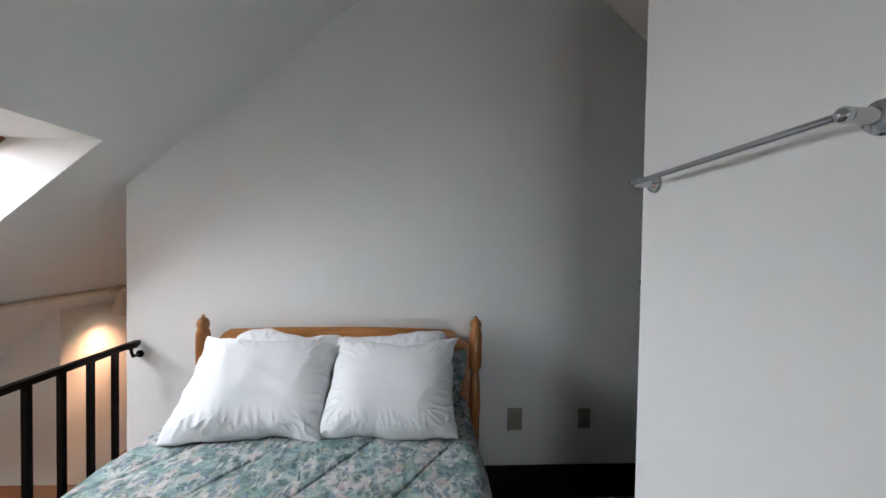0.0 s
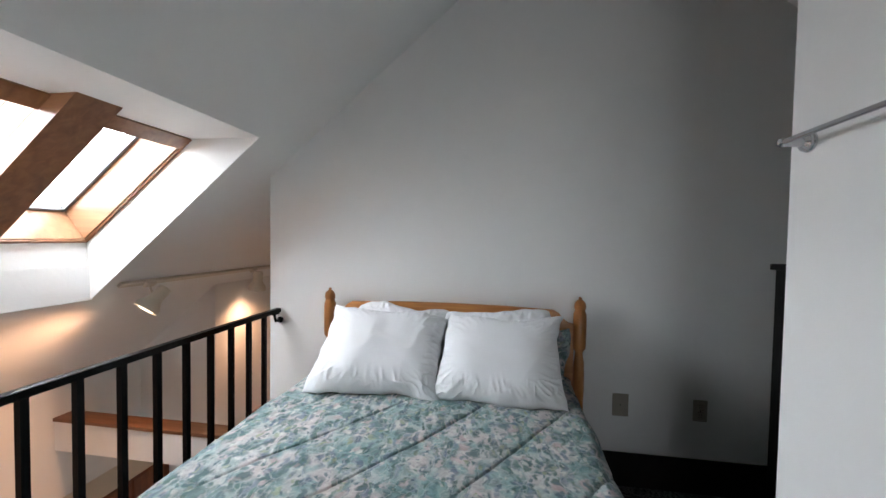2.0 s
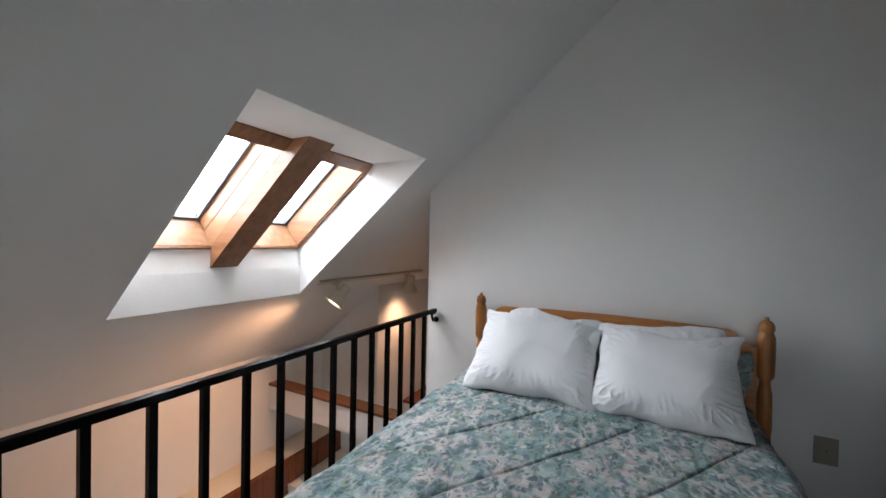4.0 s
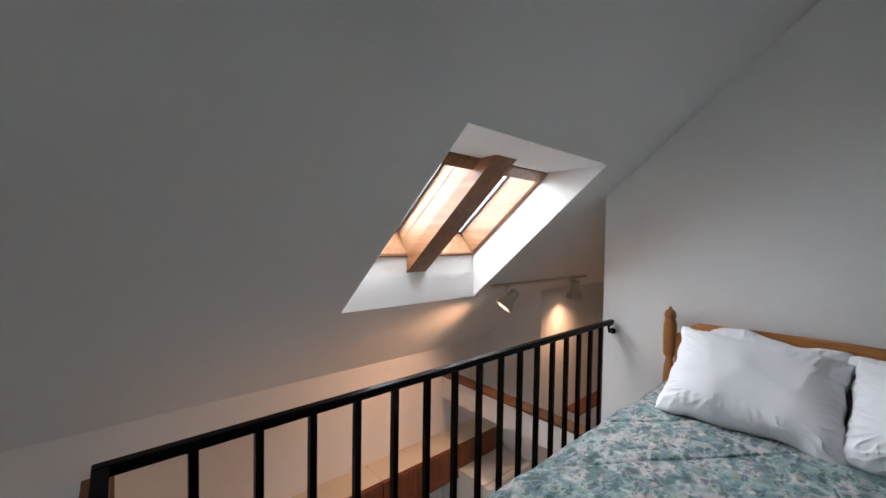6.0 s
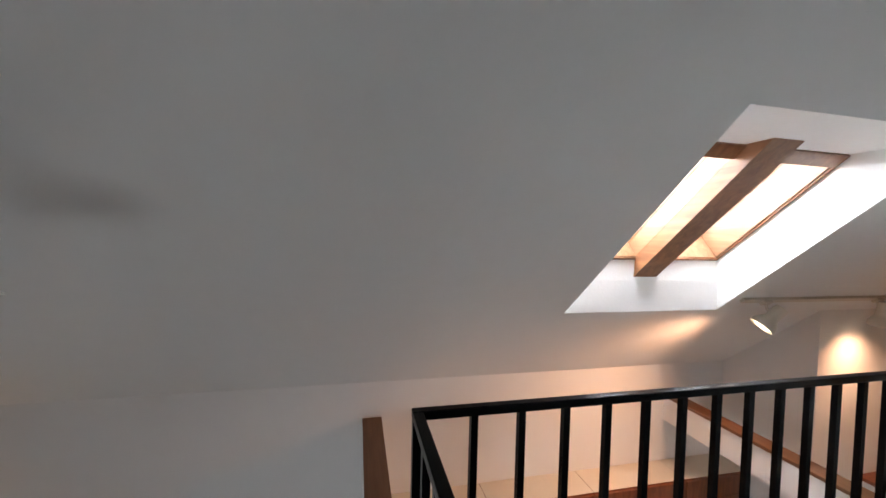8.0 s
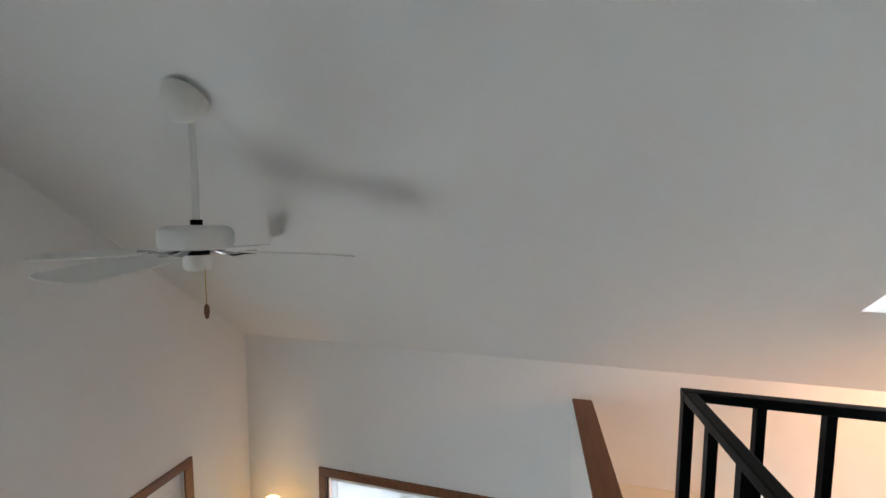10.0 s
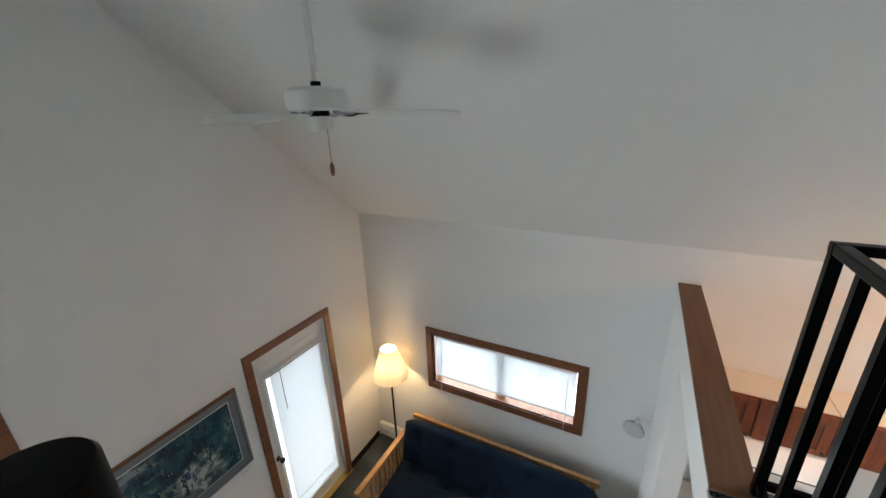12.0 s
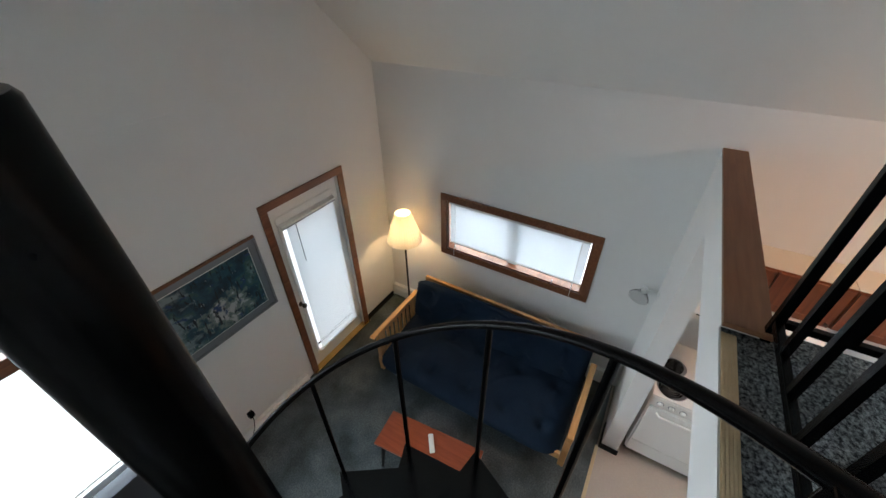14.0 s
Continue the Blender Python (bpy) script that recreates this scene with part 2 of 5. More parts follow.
def picture_material():
    """Loose painted scene: deep blue above, a pale clump in the lower middle, dark uprights and small lights."""
    m = material("painted_paper", (0.2, 0.3, 0.3), 0.35)
    n, l = m.node_tree.nodes, m.node_tree.links
    co = n.new("ShaderNodeTexCoord")
    sep = n.new("ShaderNodeSeparateXYZ")
    l.new(co.outputs["Object"], sep.inputs["Vector"])

    def math_node(op, a, b=None, c=None):
        x = n.new("ShaderNodeMath")
        x.operation = op
        for i, v in enumerate((a, b, c)):
            if v is None:
                continue
            if isinstance(v, (int, float)):
                x.inputs[i].default_value = v
            else:
                l.new(v, x.inputs[i])
        return x.outputs[0]

    def noise_node(scale, detail, squash=(1, 1, 1)):
        mp, t = n.new("ShaderNodeMapping"), n.new("ShaderNodeTexNoise")
        mp.inputs["Scale"].default_value = squash
        t.inputs["Scale"].default_value, t.inputs["Detail"].default_value, t.inputs["Roughness"].default_value = scale, detail, 0.6
        l.new(co.outputs["Object"], mp.inputs["Vector"])
        l.new(mp.outputs["Vector"], t.inputs["Vector"])
        return t.outputs["Fac"]

    def over(below, colour, mask):
        x = n.new("ShaderNodeMix")
        x.data_type = "RGBA"
        l.new(mask, x.inputs["Factor"])
        l.new(below, x.inputs["A"])
        x.inputs["B"].default_value = (*colour, 1)
        return x.outputs["Result"]

    def above(v, edge, width):
        x = n.new("ShaderNodeMapRange")
        x.inputs["From Min"].default_value, x.inputs["From Max"].default_value = edge, edge + width
        l.new(v, x.inputs["Value"])
        return x.outputs["Result"]

    ramp = n.new("ShaderNodeValToRGB")
    els = ramp.color_ramp.elements
    els[0].position, els[0].color = 0.33, (0.004, 0.016, 0.028, 1)
    els[1].position, els[1].color = 0.70, (0.20, 0.29, 0.31, 1)
    for p, c in ((0.44, (0.010, 0.045, 0.075)), (0.52, (0.022, 0.085, 0.12)), (0.60, (0.05, 0.11, 0.10))):
        els.new(p).color = (*c, 1)
    l.new(noise_node(7, 6), ramp.inputs["Fac"])
    last = ramp.outputs["Color"]
    # pale haze to one side, then the clump, low and in the middle
    haze = math_node("MULTIPLY_ADD", sep.outputs["X"], 0.8, noise_node(6, 4, (1, 1, 1.8)))
    last = over(last, (0.24, 0.31, 0.33), above(haze, 0.62, 0.14))
    dx = math_node("MULTIPLY", math_node("ADD", sep.outputs["X"], 0.10), 3.6)
    dz = math_node("MULTIPLY", math_node("ADD", sep.outputs["Z"], 0.13), 5.5)
    far = math_node("ADD", math_node("MULTIPLY", dx, dx), math_node("MULTIPLY", dz, dz))
    clump = math_node("MULTIPLY_ADD", far, -0.35, math_node("MULTIPLY_ADD", noise_node(13, 5), 1.5, -0.1))
    last = over(last, (0.17, 0.22, 0.20), above(clump, 0.42, 0.10))
    last = over(last, (0.50, 0.51, 0.50), above(clump, 0.58, 0.10))
    last = over(last, (0.010, 0.018, 0.026), above(noise_node(17, 2, (2.2, 1, 0.6)), 0.60, 0.05))
    last = over(last, (0.02, 0.06, 0.16), above(noise_node(9, 3, (1, 1, 1.5)), 0.62, 0.06))
    last = over(last, (0.46, 0.50, 0.50), above(noise_node(34, 2, (1.8, 1, 0.5)), 0.68, 0.04))
    l.new(last, n["Principled BSDF"].inputs["Base Color"])
    return m


PAINT = material("white_wall_paint", (0.78, 0.78, 0.77), 0.75, vary=0.03, scale=2, bump=0.12, bump_scale=60)
CEIL = material("white_ceiling_paint", (0.78, 0.78, 0.765), 0.85, vary=0.03, scale=2, bump=0.15, bump_scale=45)
TRIM_W = material("white_semigloss", (0.78, 0.78, 0.76), 0.4, vary=0.04)
BLACK = material("black_painted_steel", (0.0022, 0.0023, 0.0025), 0.25, vary=0.3, bump=0.05, bump_scale=300, spec=0.09)
TREAD = material("glossy_black_tread", (0.004, 0.0045, 0.005), 0.16, vary=0.4, scale=6, bump=0.12, bump_scale=40, spec=0.4)
BRONZE = material("dark_bronze", (0.10, 0.085, 0.07), 0.3, 0.9)
DARKBASE = material("dark_baseboard", (0.006, 0.0055, 0.0055), 0.6, vary=0.2, spec=0.25)
OAK = wood_material("stained_trim_wood", (0.13, 0.045, 0.018), (0.24, 0.095, 0.04), 0.4, axis=0)
CAPWOOD = wood_material("stained_cap_wood", (0.135, 0.056, 0.022), (0.195, 0.088, 0.038), 0.55, axis=0, coat=0.03)
PINE = wood_material("honey_pine", (0.36, 0.14, 0.035), (0.55, 0.24, 0.07), 0.45, axis=0, coat=0.12)
POSTPINE = wood_material("honey_pine_post", (0.28, 0.10, 0.022), (0.44, 0.175, 0.045), 0.3, axis=2, coat=0.4)
SKYWOOD = wood_material("skylight_pine", (0.23, 0.105, 0.048), (0.33, 0.178, 0.092), 0.4, axis=0, scale=2)
BEAMWOOD = wood_material("skylight_beam", (0.185, 0.074, 0.028), (0.325, 0.138, 0.057), 0.45, axis=0, scale=2)
CABWOOD = wood_material("cabinet_wood", (0.12, 0.032, 0.011), (0.23, 0.068, 0.023), 0.35, axis=2)
TABLEWOOD = wood_material("cherry_table", (0.20, 0.040, 0.015), (0.31, 0.075, 0.030), 0.3, axis=1)
FUTONWOOD = wood_material("light_futon_wood", (0.42, 0.21, 0.075), (0.60, 0.34, 0.13), 0.35, axis=0)
LINEN = material("white_linen", (0.82, 0.83, 0.85), 0.9, vary=0.02, bump=0.2, bump_scale=400)
FLORAL = floral_material()
CARPET = carpet_material("blue_grey_carpet", (0.062, 0.074, 0.078), (0.125, 0.145, 0.15))
CARPET_LOFT = carpet_material("charcoal_carpet", (0.014, 0.017, 0.020), (0.25, 0.275, 0.28))
VINYL = material("beige_vinyl", (0.42, 0.36, 0.31), 0.35, vary=0.15, scale=12)
CHROME = material("chrome", (0.52, 0.53, 0.55), 0.09, 1.0, vary=0.02)
BRASS = material("brass_strip", (0.70, 0.48, 0.18), 0.22, 1.0, vary=0.08)
BEIGE = material("beige_plastic", (0.30, 0.27, 0.22), 0.4)
FRIDGE = material("white_fridge_enamel", (0.70, 0.69, 0.66), 0.4, vary=0.03, bump=0.05, bump_scale=500)
CREAM = material("cream_enamel", (0.62, 0.57, 0.48), 0.35)
NAVY = material("navy_cotton", (0.008, 0.017, 0.034), 0.95, vary=0.3, bump=0.4, bump_scale=220, spec=0.15)
FANWHITE = material("fan_white", (0.72, 0.72, 0.69), 0.3)
GREY = material("grey_mat_board", (0.20, 0.215, 0.23), 0.7)
SLATE = material("slate_upholstery", (0.06, 0.065, 0.075), 0.9, bump=0.3)
GLASS = glass_material()
BLIND = thin_material("blind_vinyl", (0.86, 0.88, 0.9), 0.5)
SHADE = thin_material("pleated_shade", (0.86, 0.80, 0.66), 0.16)
STRIP = material("pale_metal_strip", (0.55, 0.44, 0.27), 0.35, 0.6, vary=0.15)
LAMPGLASS = glass_material()
LAMPGLASS.name = "lamp_glass"
LAMPGLASS.node_tree.nodes["Principled BSDF"].inputs["IOR"].default_value = 1.14
BULB = glow_material("lit_bulb", (1.0, 0.80, 0.58), 3.5)
PICTURE = picture_material()


# ---- shape helpers ----
def box(bm, lo, hi, bevel=0.0, m=None):
    c = [(a + b) / 2 for a, b in zip(lo, hi)]
    s = [abs(b - a) for a, b in zip(lo, hi)]
    r = bmesh.ops.create_cube(bm, size=1, matrix=(m or Matrix()) @ Matrix.Translation(c) @ Matrix.Diagonal((*s, 1)))
    if bevel:
        edges = list({e for v in r["verts"] for e in v.link_edges})
        bmesh.ops.bevel(bm, geom=edges, offset=bevel, segments=2, affect="EDGES", profile=0.6)
    return bm


def rod(bm, a, b, r, seg=12, r2=None):
    a, b = Vector(a), Vector(b)
    q = (b - a).to_track_quat("Z", "Y").to_matrix().to_4x4()
    bmesh.ops.create_cone(bm, cap_ends=True, segments=seg, radius1=r, radius2=r if r2 is None else r2, depth=(b - a).length,
                          matrix=Matrix.Translation((a + b) / 2) @ q)
    return bm


def lathe(bm, profile, centre, seg=24, turn=None):
    """Rings of (radius, height) about an upright axis."""
    turn = turn or Matrix()
    rings = []
    for r, z in profile:
        rings.append([bm.verts.new(Matrix.Translation(centre) @ turn @ Vector((r * math.cos(i * math.tau / seg), r * math.sin(i * math.tau / seg), z))) for i in range(seg)])
    for a, b in zip(rings, rings[1:]):
        for i in range(seg):
            bm.faces.new((a[i], a[(i + 1) % seg], b[(i + 1) % seg], b[i]))
    if profile[0][0] > 1e-4:
        bm.faces.new(rings[0][::-1])
    if profile[-1][0] > 1e-4:
        bm.faces.new(rings[-1])
    return bm


def prism(bm, outline, axis, lo, hi):
    """An outline in the two other axes, drawn out along one axis."""
    def at(p, v):
        c = list(p)
        c.insert(axis, v)
        return c
    a = [bm.verts.new(at(p, lo)) for p in outline]
    b = [bm.verts.new(at(p, hi)) for p in outline]
    bm.faces.new(a)
    bm.faces.new(b[::-1])
    for i in range(len(a)):
        j = (i + 1) % len(a)
        bm.faces.new((a[i], b[i], b[j], a[j]))
    bmesh.ops.recalc_face_normals(bm, faces=bm.faces[:])
    return bm


def tube(bm, points, r, seg=10, flat=1.0):
    """A round bar along points."""
    pts = [Vector(p) for p in points]
    rings = []
    for i, p in enumerate(pts):
        d = (pts[min(i + 1, len(pts) - 1)] - pts[max(i - 1, 0)]).normalized()
        side = d.cross(Vector((0, 0, 1)))
        side = side.normalized() if side.length > 1e-3 else Vector((1, 0, 0))
        up = side.cross(d)
        rings.append([bm.verts.new(p + side * r * math.cos(k * math.tau / seg) + up * r * flat * math.sin(k * math.tau / seg)) for k in range(seg)])
    for a, b in zip(rings, rings[1:]):
        for k in range(seg):
            bm.faces.new((a[k], a[(k + 1) % seg], b[(k + 1) % seg], b[k]))
    bm.faces.new(rings[0][::-1])
    bm.faces.new(rings[-1])
    return bm


ORIGIN = {}


def thing(name, at, label, category, group="", kind=""):
    ob = new(name)
    ob.empty_display_size = 0.1
    ob.location = at
    ORIGIN[ob] = Vector(at)
    return tagged(ob, label, category, group, kind)


def mesh_of(name, bm, mat, smooth=False):
    bmesh.ops.recalc_face_normals(bm, faces=bm.faces[:])
    me = bpy.data.meshes.new(name)
    bm.to_mesh(me)
    bm.free()
    me.materials.append(mat)
    if smooth:
        for p in me.polygons:
            p.use_smooth = True
        me.set_sharp_from_angle(angle=radians(40))
    return me


def part(name, bm, mat, parent, label="", smooth=False):
    """One mesh under a thing or under a part; the bmesh is in world places."""
    o = ORIGIN[parent]
    bmesh.ops.translate(bm, verts=bm.verts[:], vec=-o)
    ob = new(name, mesh_of(name, bm, mat, smooth))
    ob.parent = parent
    ORIGIN[ob] = o
    return tagged(ob, label)


def piece(name, me, parent, at, turn=None):
    """One of many alike pieces on a shared mesh."""
    ob = new(name, me)
    ob.parent = parent
    ob.matrix_basis = Matrix.Translation(Vector(at) - ORIGIN[parent]) @ (turn or Matrix())
    ORIGIN[ob] = ORIGIN[parent]
    return ob


def structure(name, bm, mat, label="", category="", smooth=False):
    ob = new(name, mesh_of(name, bm, mat, smooth))
    ORIGIN[ob] = Vector()
    return tagged(ob, label, category or name.split("_")[0], kind="structure")


def B():
    return bmesh.new()


def wall_with_holes(bm, axis, at, thick, u0, u1, z0, z1, holes):
    """Boxes round the openings (u0, u1, z0, z1) of a wall; thick may be negative."""
    us = sorted({u0, u1, *[h[0] for h in holes], *[h[1] for h in holes]})
    zs = sorted({z0, z1, *[h[2] for h in holes], *[h[3] for h in holes]})
    a, b = min(at, at + thick), max(at, at + thick)
    for ua, ub in zip(us, us[1:]):
        for za, zb in zip(zs, zs[1:]):
            um, zm = (ua + ub) / 2, (za + zb) / 2
            if any(h[0] < um < h[1] and h[2] < zm < h[3] for h in holes):
                continue
            if axis == "x":
                box(bm, (a, ua, za), (b, ub, zb))
            else:
                box(bm, (ua, a, za), (ub, b, zb))
    bmesh.ops.remove_doubles(bm, verts=bm.verts[:], dist=1e-4)
    return bm


# ---- structure ----
T = 0.15
WIN_W = (-2.262, -0.760, -1.560, -0.937)
WIN_S = (-0.16, 1.70, -1.75, 0.09)
DOOR = (-2.25, -1.455, ZF, ZF + 2.06)
structure("wall_west", wall_with_holes(B(), "x", XW, -T, YS - T, 4.75, ZF - 0.2, ZK, [WIN_W]), PAINT, "white painted plaster west wall under the slope", "wall")
structure("wall_south", wall_with_holes(B(), "y", YS, -T, XW, XE, ZF - 0.2, ZK, [WIN_S, DOOR]), PAINT, "white painted gable wall with door and windows", "wall")
structure("wall_south_gable", prism(B(), [(XW, ZK), (XE, roof(XE)), (XR, ZR)], 1, YS - T, YS), PAINT, "white painted triangular gable above the door wall", "wall")
head = [(-1.268, ZF - 0.2), (-1.268, roof(-1.268)), (XR, ZR), (XE, roof(XE)), (XE, ZF - 0.2)]
structure("wall_north", prism(B(), head, 1, YH, YH + 0.12), PAINT, "white painted gable wall behind the headboard", "wall")
structure("wall_north_kitchen", prism(B(), [(XW, ZF), (XW, ZK), (NOOK_X, roof(NOOK_X)), (NOOK_X, ZF)], 1, KITCHEN_N, NOOK_N), PAINT, "white painted wall behind the kitchen with a corner", "wall")
structure("wall_nook", prism(B(), [(NOOK_X, ZF), (NOOK_X, roof(NOOK_X)), (-1.15, roof(-1.15)), (-1.15, ZF)], 1, NOOK_N, NOOK_N + T), PAINT, "white painted end wall of the nook", "wall")
structure("wall_nook_east", prism(B(), [(-1.268, ZF), (-1.268, roof(-1.268)), (-1.15, roof(-1.15)), (-1.15, ZF)], 1, YH + 0.123, NOOK_N), PAINT, "white painted side wall of the nook", "wall")
structure("wall_closet", box(B(), (0.965, LOFT_S, 0.0), (1.085, 1.52, roof(1.085) - 0.004)), PAINT, "white painted partition wall with a towel bar", "wall")
# unseen wall, added to keep south window light out of the alcove
structure("wall_alcove", prism(B(), [(1.085, 0.0), (1.085, roof(1.085)), (XE, roof(XE)), (XE, 0.0)], 1, LOFT_S, LOFT_S + 0.1), PAINT, "added unseen white wall that keeps window light out of the alcove", "wall")
structure("wall_east", box(B(), (XE, YS - T, ZF - 0.2), (XE + T, 2.62, 0.6)), PAINT, "white painted east wall", "wall")
structure("wall_under_loft", box(B(), (1.2, LOFT_S, ZF), (1.3, YH, -0.211)), PAINT, "white painted wall below the loft", "wall")

# sloped ceiling with the skylight opening, drawn along the slope
def slope_slab(bm, x0, x1, y0, y1, thick=0.2):
    prism(bm, [(x0, roof(x0)), (x1, roof(x1)), (x1, roof(x1) + thick), (x0, roof(x0) + thick)], 1, y0, y1)


bm = B()
Y0, Y1 = YS - T, 4.75
slope_slab(bm, XW - 0.15, SK_XB, Y0, Y1)
slope_slab(bm, SK_XT, XR, Y0, Y1)
slope_slab(bm, SK_XB, SK_XT, Y0, SK_Y1)
slope_slab(bm, SK_XB, SK_XT, SK_Y2, Y1)
prism(bm, [(XR, ZR), (XE + 0.15, roof(XE + 0.15)), (XE + 0.15, roof(XE + 0.15) + 0.2), (XR, ZR + 0.2)], 1, Y0, Y1)
structure("ceiling", bm, CEIL, "white painted sloped ceiling under the roof ridge", "ceiling")

# skylight shaft: level head, upright sill wall, plain cheeks
FB, FT = (-2.180, 1.302), (-1.501, 1.868)
bm = B()
prism(bm, [(SK_XT, roof(SK_XT)), (FT[0], FT[1]), (FT[0], FT[1] + 0.25), (SK_XT + 0.02, roof(SK_XT) + 0.25)], 1, SK_Y1 - 0.06, SK_Y2 + 0.06)
structure("skylight_shaft_head", bm, CEIL, "white painted level head of the skylight shaft", "trim")
structure("skylight_shaft_sill", prism(B(), [(SK_XB, roof(SK_XB)), (FB[0], FB[1] + 0.02), (FB[0] - 0.2, FB[1] + 0.02), (FB[0] - 0.2, roof(SK_XB))], 1, SK_Y1 - 0.06, SK_Y2 + 0.06), CEIL, "white painted upright sill of the skylight shaft", "trim")
cheek = [(SK_XB - 0.02, roof(SK_XB) + 0.002), (SK_XB, roof(SK_XB) + 0.002), (SK_XT, roof(SK_XT) + 0.002), (SK_XT, roof(SK_XT) + 0.35), (FB[0] - 0.1, FB[1] + 0.5), (FB[0] - 0.1, FB[1] - 0.1)]
structure("skylight_shaft_cheek_north", prism(B(), cheek, 1, SK_Y2 - 0.003, SK_Y2 + 0.06), CEIL, "white painted cheek of the skylight shaft", "trim")
structure("skylight_shaft_cheek_south", prism(B(), cheek, 1, SK_Y1 - 0.06, SK_Y1 + 0.003), CEIL, "white painted cheek of the skylight shaft", "trim")

# floors
structure("floor_living", box(B(), (XW, YS, ZF - 0.2), (XE, -0.19, ZF)), CARPET, "worn blue-grey carpet on the living room floor", "floor")
structure("floor_kitchen", box(B(), (XW, -0.19, ZF - 0.2), (XE, 4.6, ZF - 0.003)), VINYL, "beige vinyl kitchen floor", "floor")
structure("floor_loft", box(B(), (-1.257, LOFT_S + 0.004, -0.03), (XE, YH, 0.0)), CARPET_LOFT, "speckled charcoal carpet on the loft floor", "floor")
structure("loft_slab", box(B(), (-1.25, LOFT_S + 0.01, -0.21), (XE, YH, -0.031)), PAINT, "white painted edge and soffit of the loft floor", "floor")
structure("trim_loft_edge", box(B(), (-1.189, LOFT_S - 0.002, -0.20), (0.9, LOFT_S + 0.009, -0.004)), PAINT, "white painted fascia along the loft edge", "trim")
bm = B()
box(bm, (-1.16, LOFT_S + 0.002, 0.0005), (-0.55, LOFT_S + 0.046, 0.004))
for k in range(5):
    box(bm, (-1.16, LOFT_S + 0.003 + 0.0088 * k, 0.004), (-0.55, LOFT_S + 0.0085 + 0.0088 * k, 0.0065), 0.001)
structure("trim_carpet_edge", bm, STRIP, "ribbed pale metal strip along the carpet edge", "trim")

# headers with wooden caps, and the wall stub beside the kitchen opening
structure("header_south", box(B(), (XW, LOFT_S, -0.20), (-1.19, LOFT_S + 0.13, 0.018)), PAINT, "white painted beam over the kitchen opening", "beam")
structure("cap_south", box(B(), (XW, LOFT_S - 0.003, 0.018), (-1.172, LOFT_S + 0.138, 0.038), 0.003), CAPWOOD, "stained wooden cap board on the beam", "trim")
structure("wall_kitchen_stub", box(B(), (XW, LOFT_S + 0.002, ZF), (-2.19, LOFT_S + 0.138, -0.20)), PAINT, "white painted wall stub beside the kitchen opening", "wall")
structure("header_north", box(B(), (XW, YH + 0.002, -0.20), (-1.268, YH + 0.118, 0.012)), PAINT, "white painted beam past the headboard wall", "beam")
structure("cap_north", box(B(), (XW, YH - 0.008, 0.012), (-1.268, YH + 0.128, 0.036), 0.003), CAPWOOD, "stained wooden cap board on the beam", "trim")
structure("baseboard_loft", box(B(), (-1.15, YH - 0.018, 0), (2.6, YH - 0.002, 0.185), 0.003), DARKBASE, "near-black baseboard along the headboard wall", "baseboard")
structure("baseboard_south", box(B(), (-1.25, YS + 0.001, ZF), (XE, YS + 0.013, ZF + 0.08), 0.003), DARKBASE, "dark baseboard along the gable wall", "baseboard")
structure("baseboard_door", box(B(), (XW + 0.075, YS + 0.001, ZF), (-2.322, YS + 0.013, ZF + 0.08), 0.003), DARKBASE, "dark baseboard beside the door", "baseboard")
structure("trim_vinyl_edge", box(B(), (-2.185, -0.205, ZF), (1.19, -0.175, ZF + 0.006), 0.002), STRIP, "pale metal strip between carpet and vinyl", "trim")
structure("baseboard_stub", box(box(B(), (-2.42, LOFT_S - 0.012, ZF), (-2.178, LOFT_S + 0.001, ZF + 0.07), 0.003), (-2.189, LOFT_S + 0.0015, ZF), (-2.178, LOFT_S + 0.15, ZF + 0.07), 0.003), DARKBASE, "dark vinyl baseboard on the wall stub", "baseboard")


# ---- windows and door ----
def casing(parent, axis, at, u0, u1, z0, z1, w, proud, mat, name="casing", bottom=True):
    """Four boards round an opening, the uprights between the level ones."""
    def b(ua, ub, za, zb):
        m = B()
        if axis == "x":
            return box(m, (min(at, at + proud), ua, za), (max(at, at + proud), ub, zb), 0.004)
        return box(m, (ua, min(at, at + proud), za), (ub, max(at, at + proud), zb), 0.004)
    part(name, b(u0 - w, u1 + w, z1, z1 + w), mat, parent)
    if bottom:
        part(name, b(u0 - w, u1 + w, z0 - w, z0), mat, parent)
    part(name, b(u0 - w, u0, z0 + 0.001, z1 - 0.001), mat, parent)
    part(name, b(u1, u1 + w, z0 + 0.001, z1 - 0.001), mat, parent)


# low wide window in the west wall
u0, u1, z0, z1 = WIN_W
win = thing("window_1", (XW, -1.51, z0), "low wide window with stained wood casing and lowered white blind", "window", kind="structure")
casing(win, "x", XW, u0, u1, z0, z1, 0.07, 0.018, OAK)
for lo, hi in (((XW - 0.14, u0, z0), (XW, u1, z0 + 0.02)), ((XW - 0.14, u0, z1 - 0.02), (XW, u1, z1)), ((XW - 0.14, u0, z0 + 0.02), (XW, u0 + 0.02, z1 - 0.02)), ((XW - 0.14, u1 - 0.02, z0 + 0.02), (XW, u1, z1 - 0.02))):
    part("jamb", box(B(), lo, hi, 0.002), OAK, win)
part("mullion", box(B(), (XW - 0.115, -1.56, z0 + 0.02), (XW - 0.075, -1.46, z1 - 0.02), 0.004), TRIM_W, win)
g = part("pane", box(B(), (XW - 0.10, u0 + 0.02, z0 + 0.02), (XW - 0.094, u1 - 0.02, z1 - 0.02)), GLASS, win)
g.visible_shadow = False

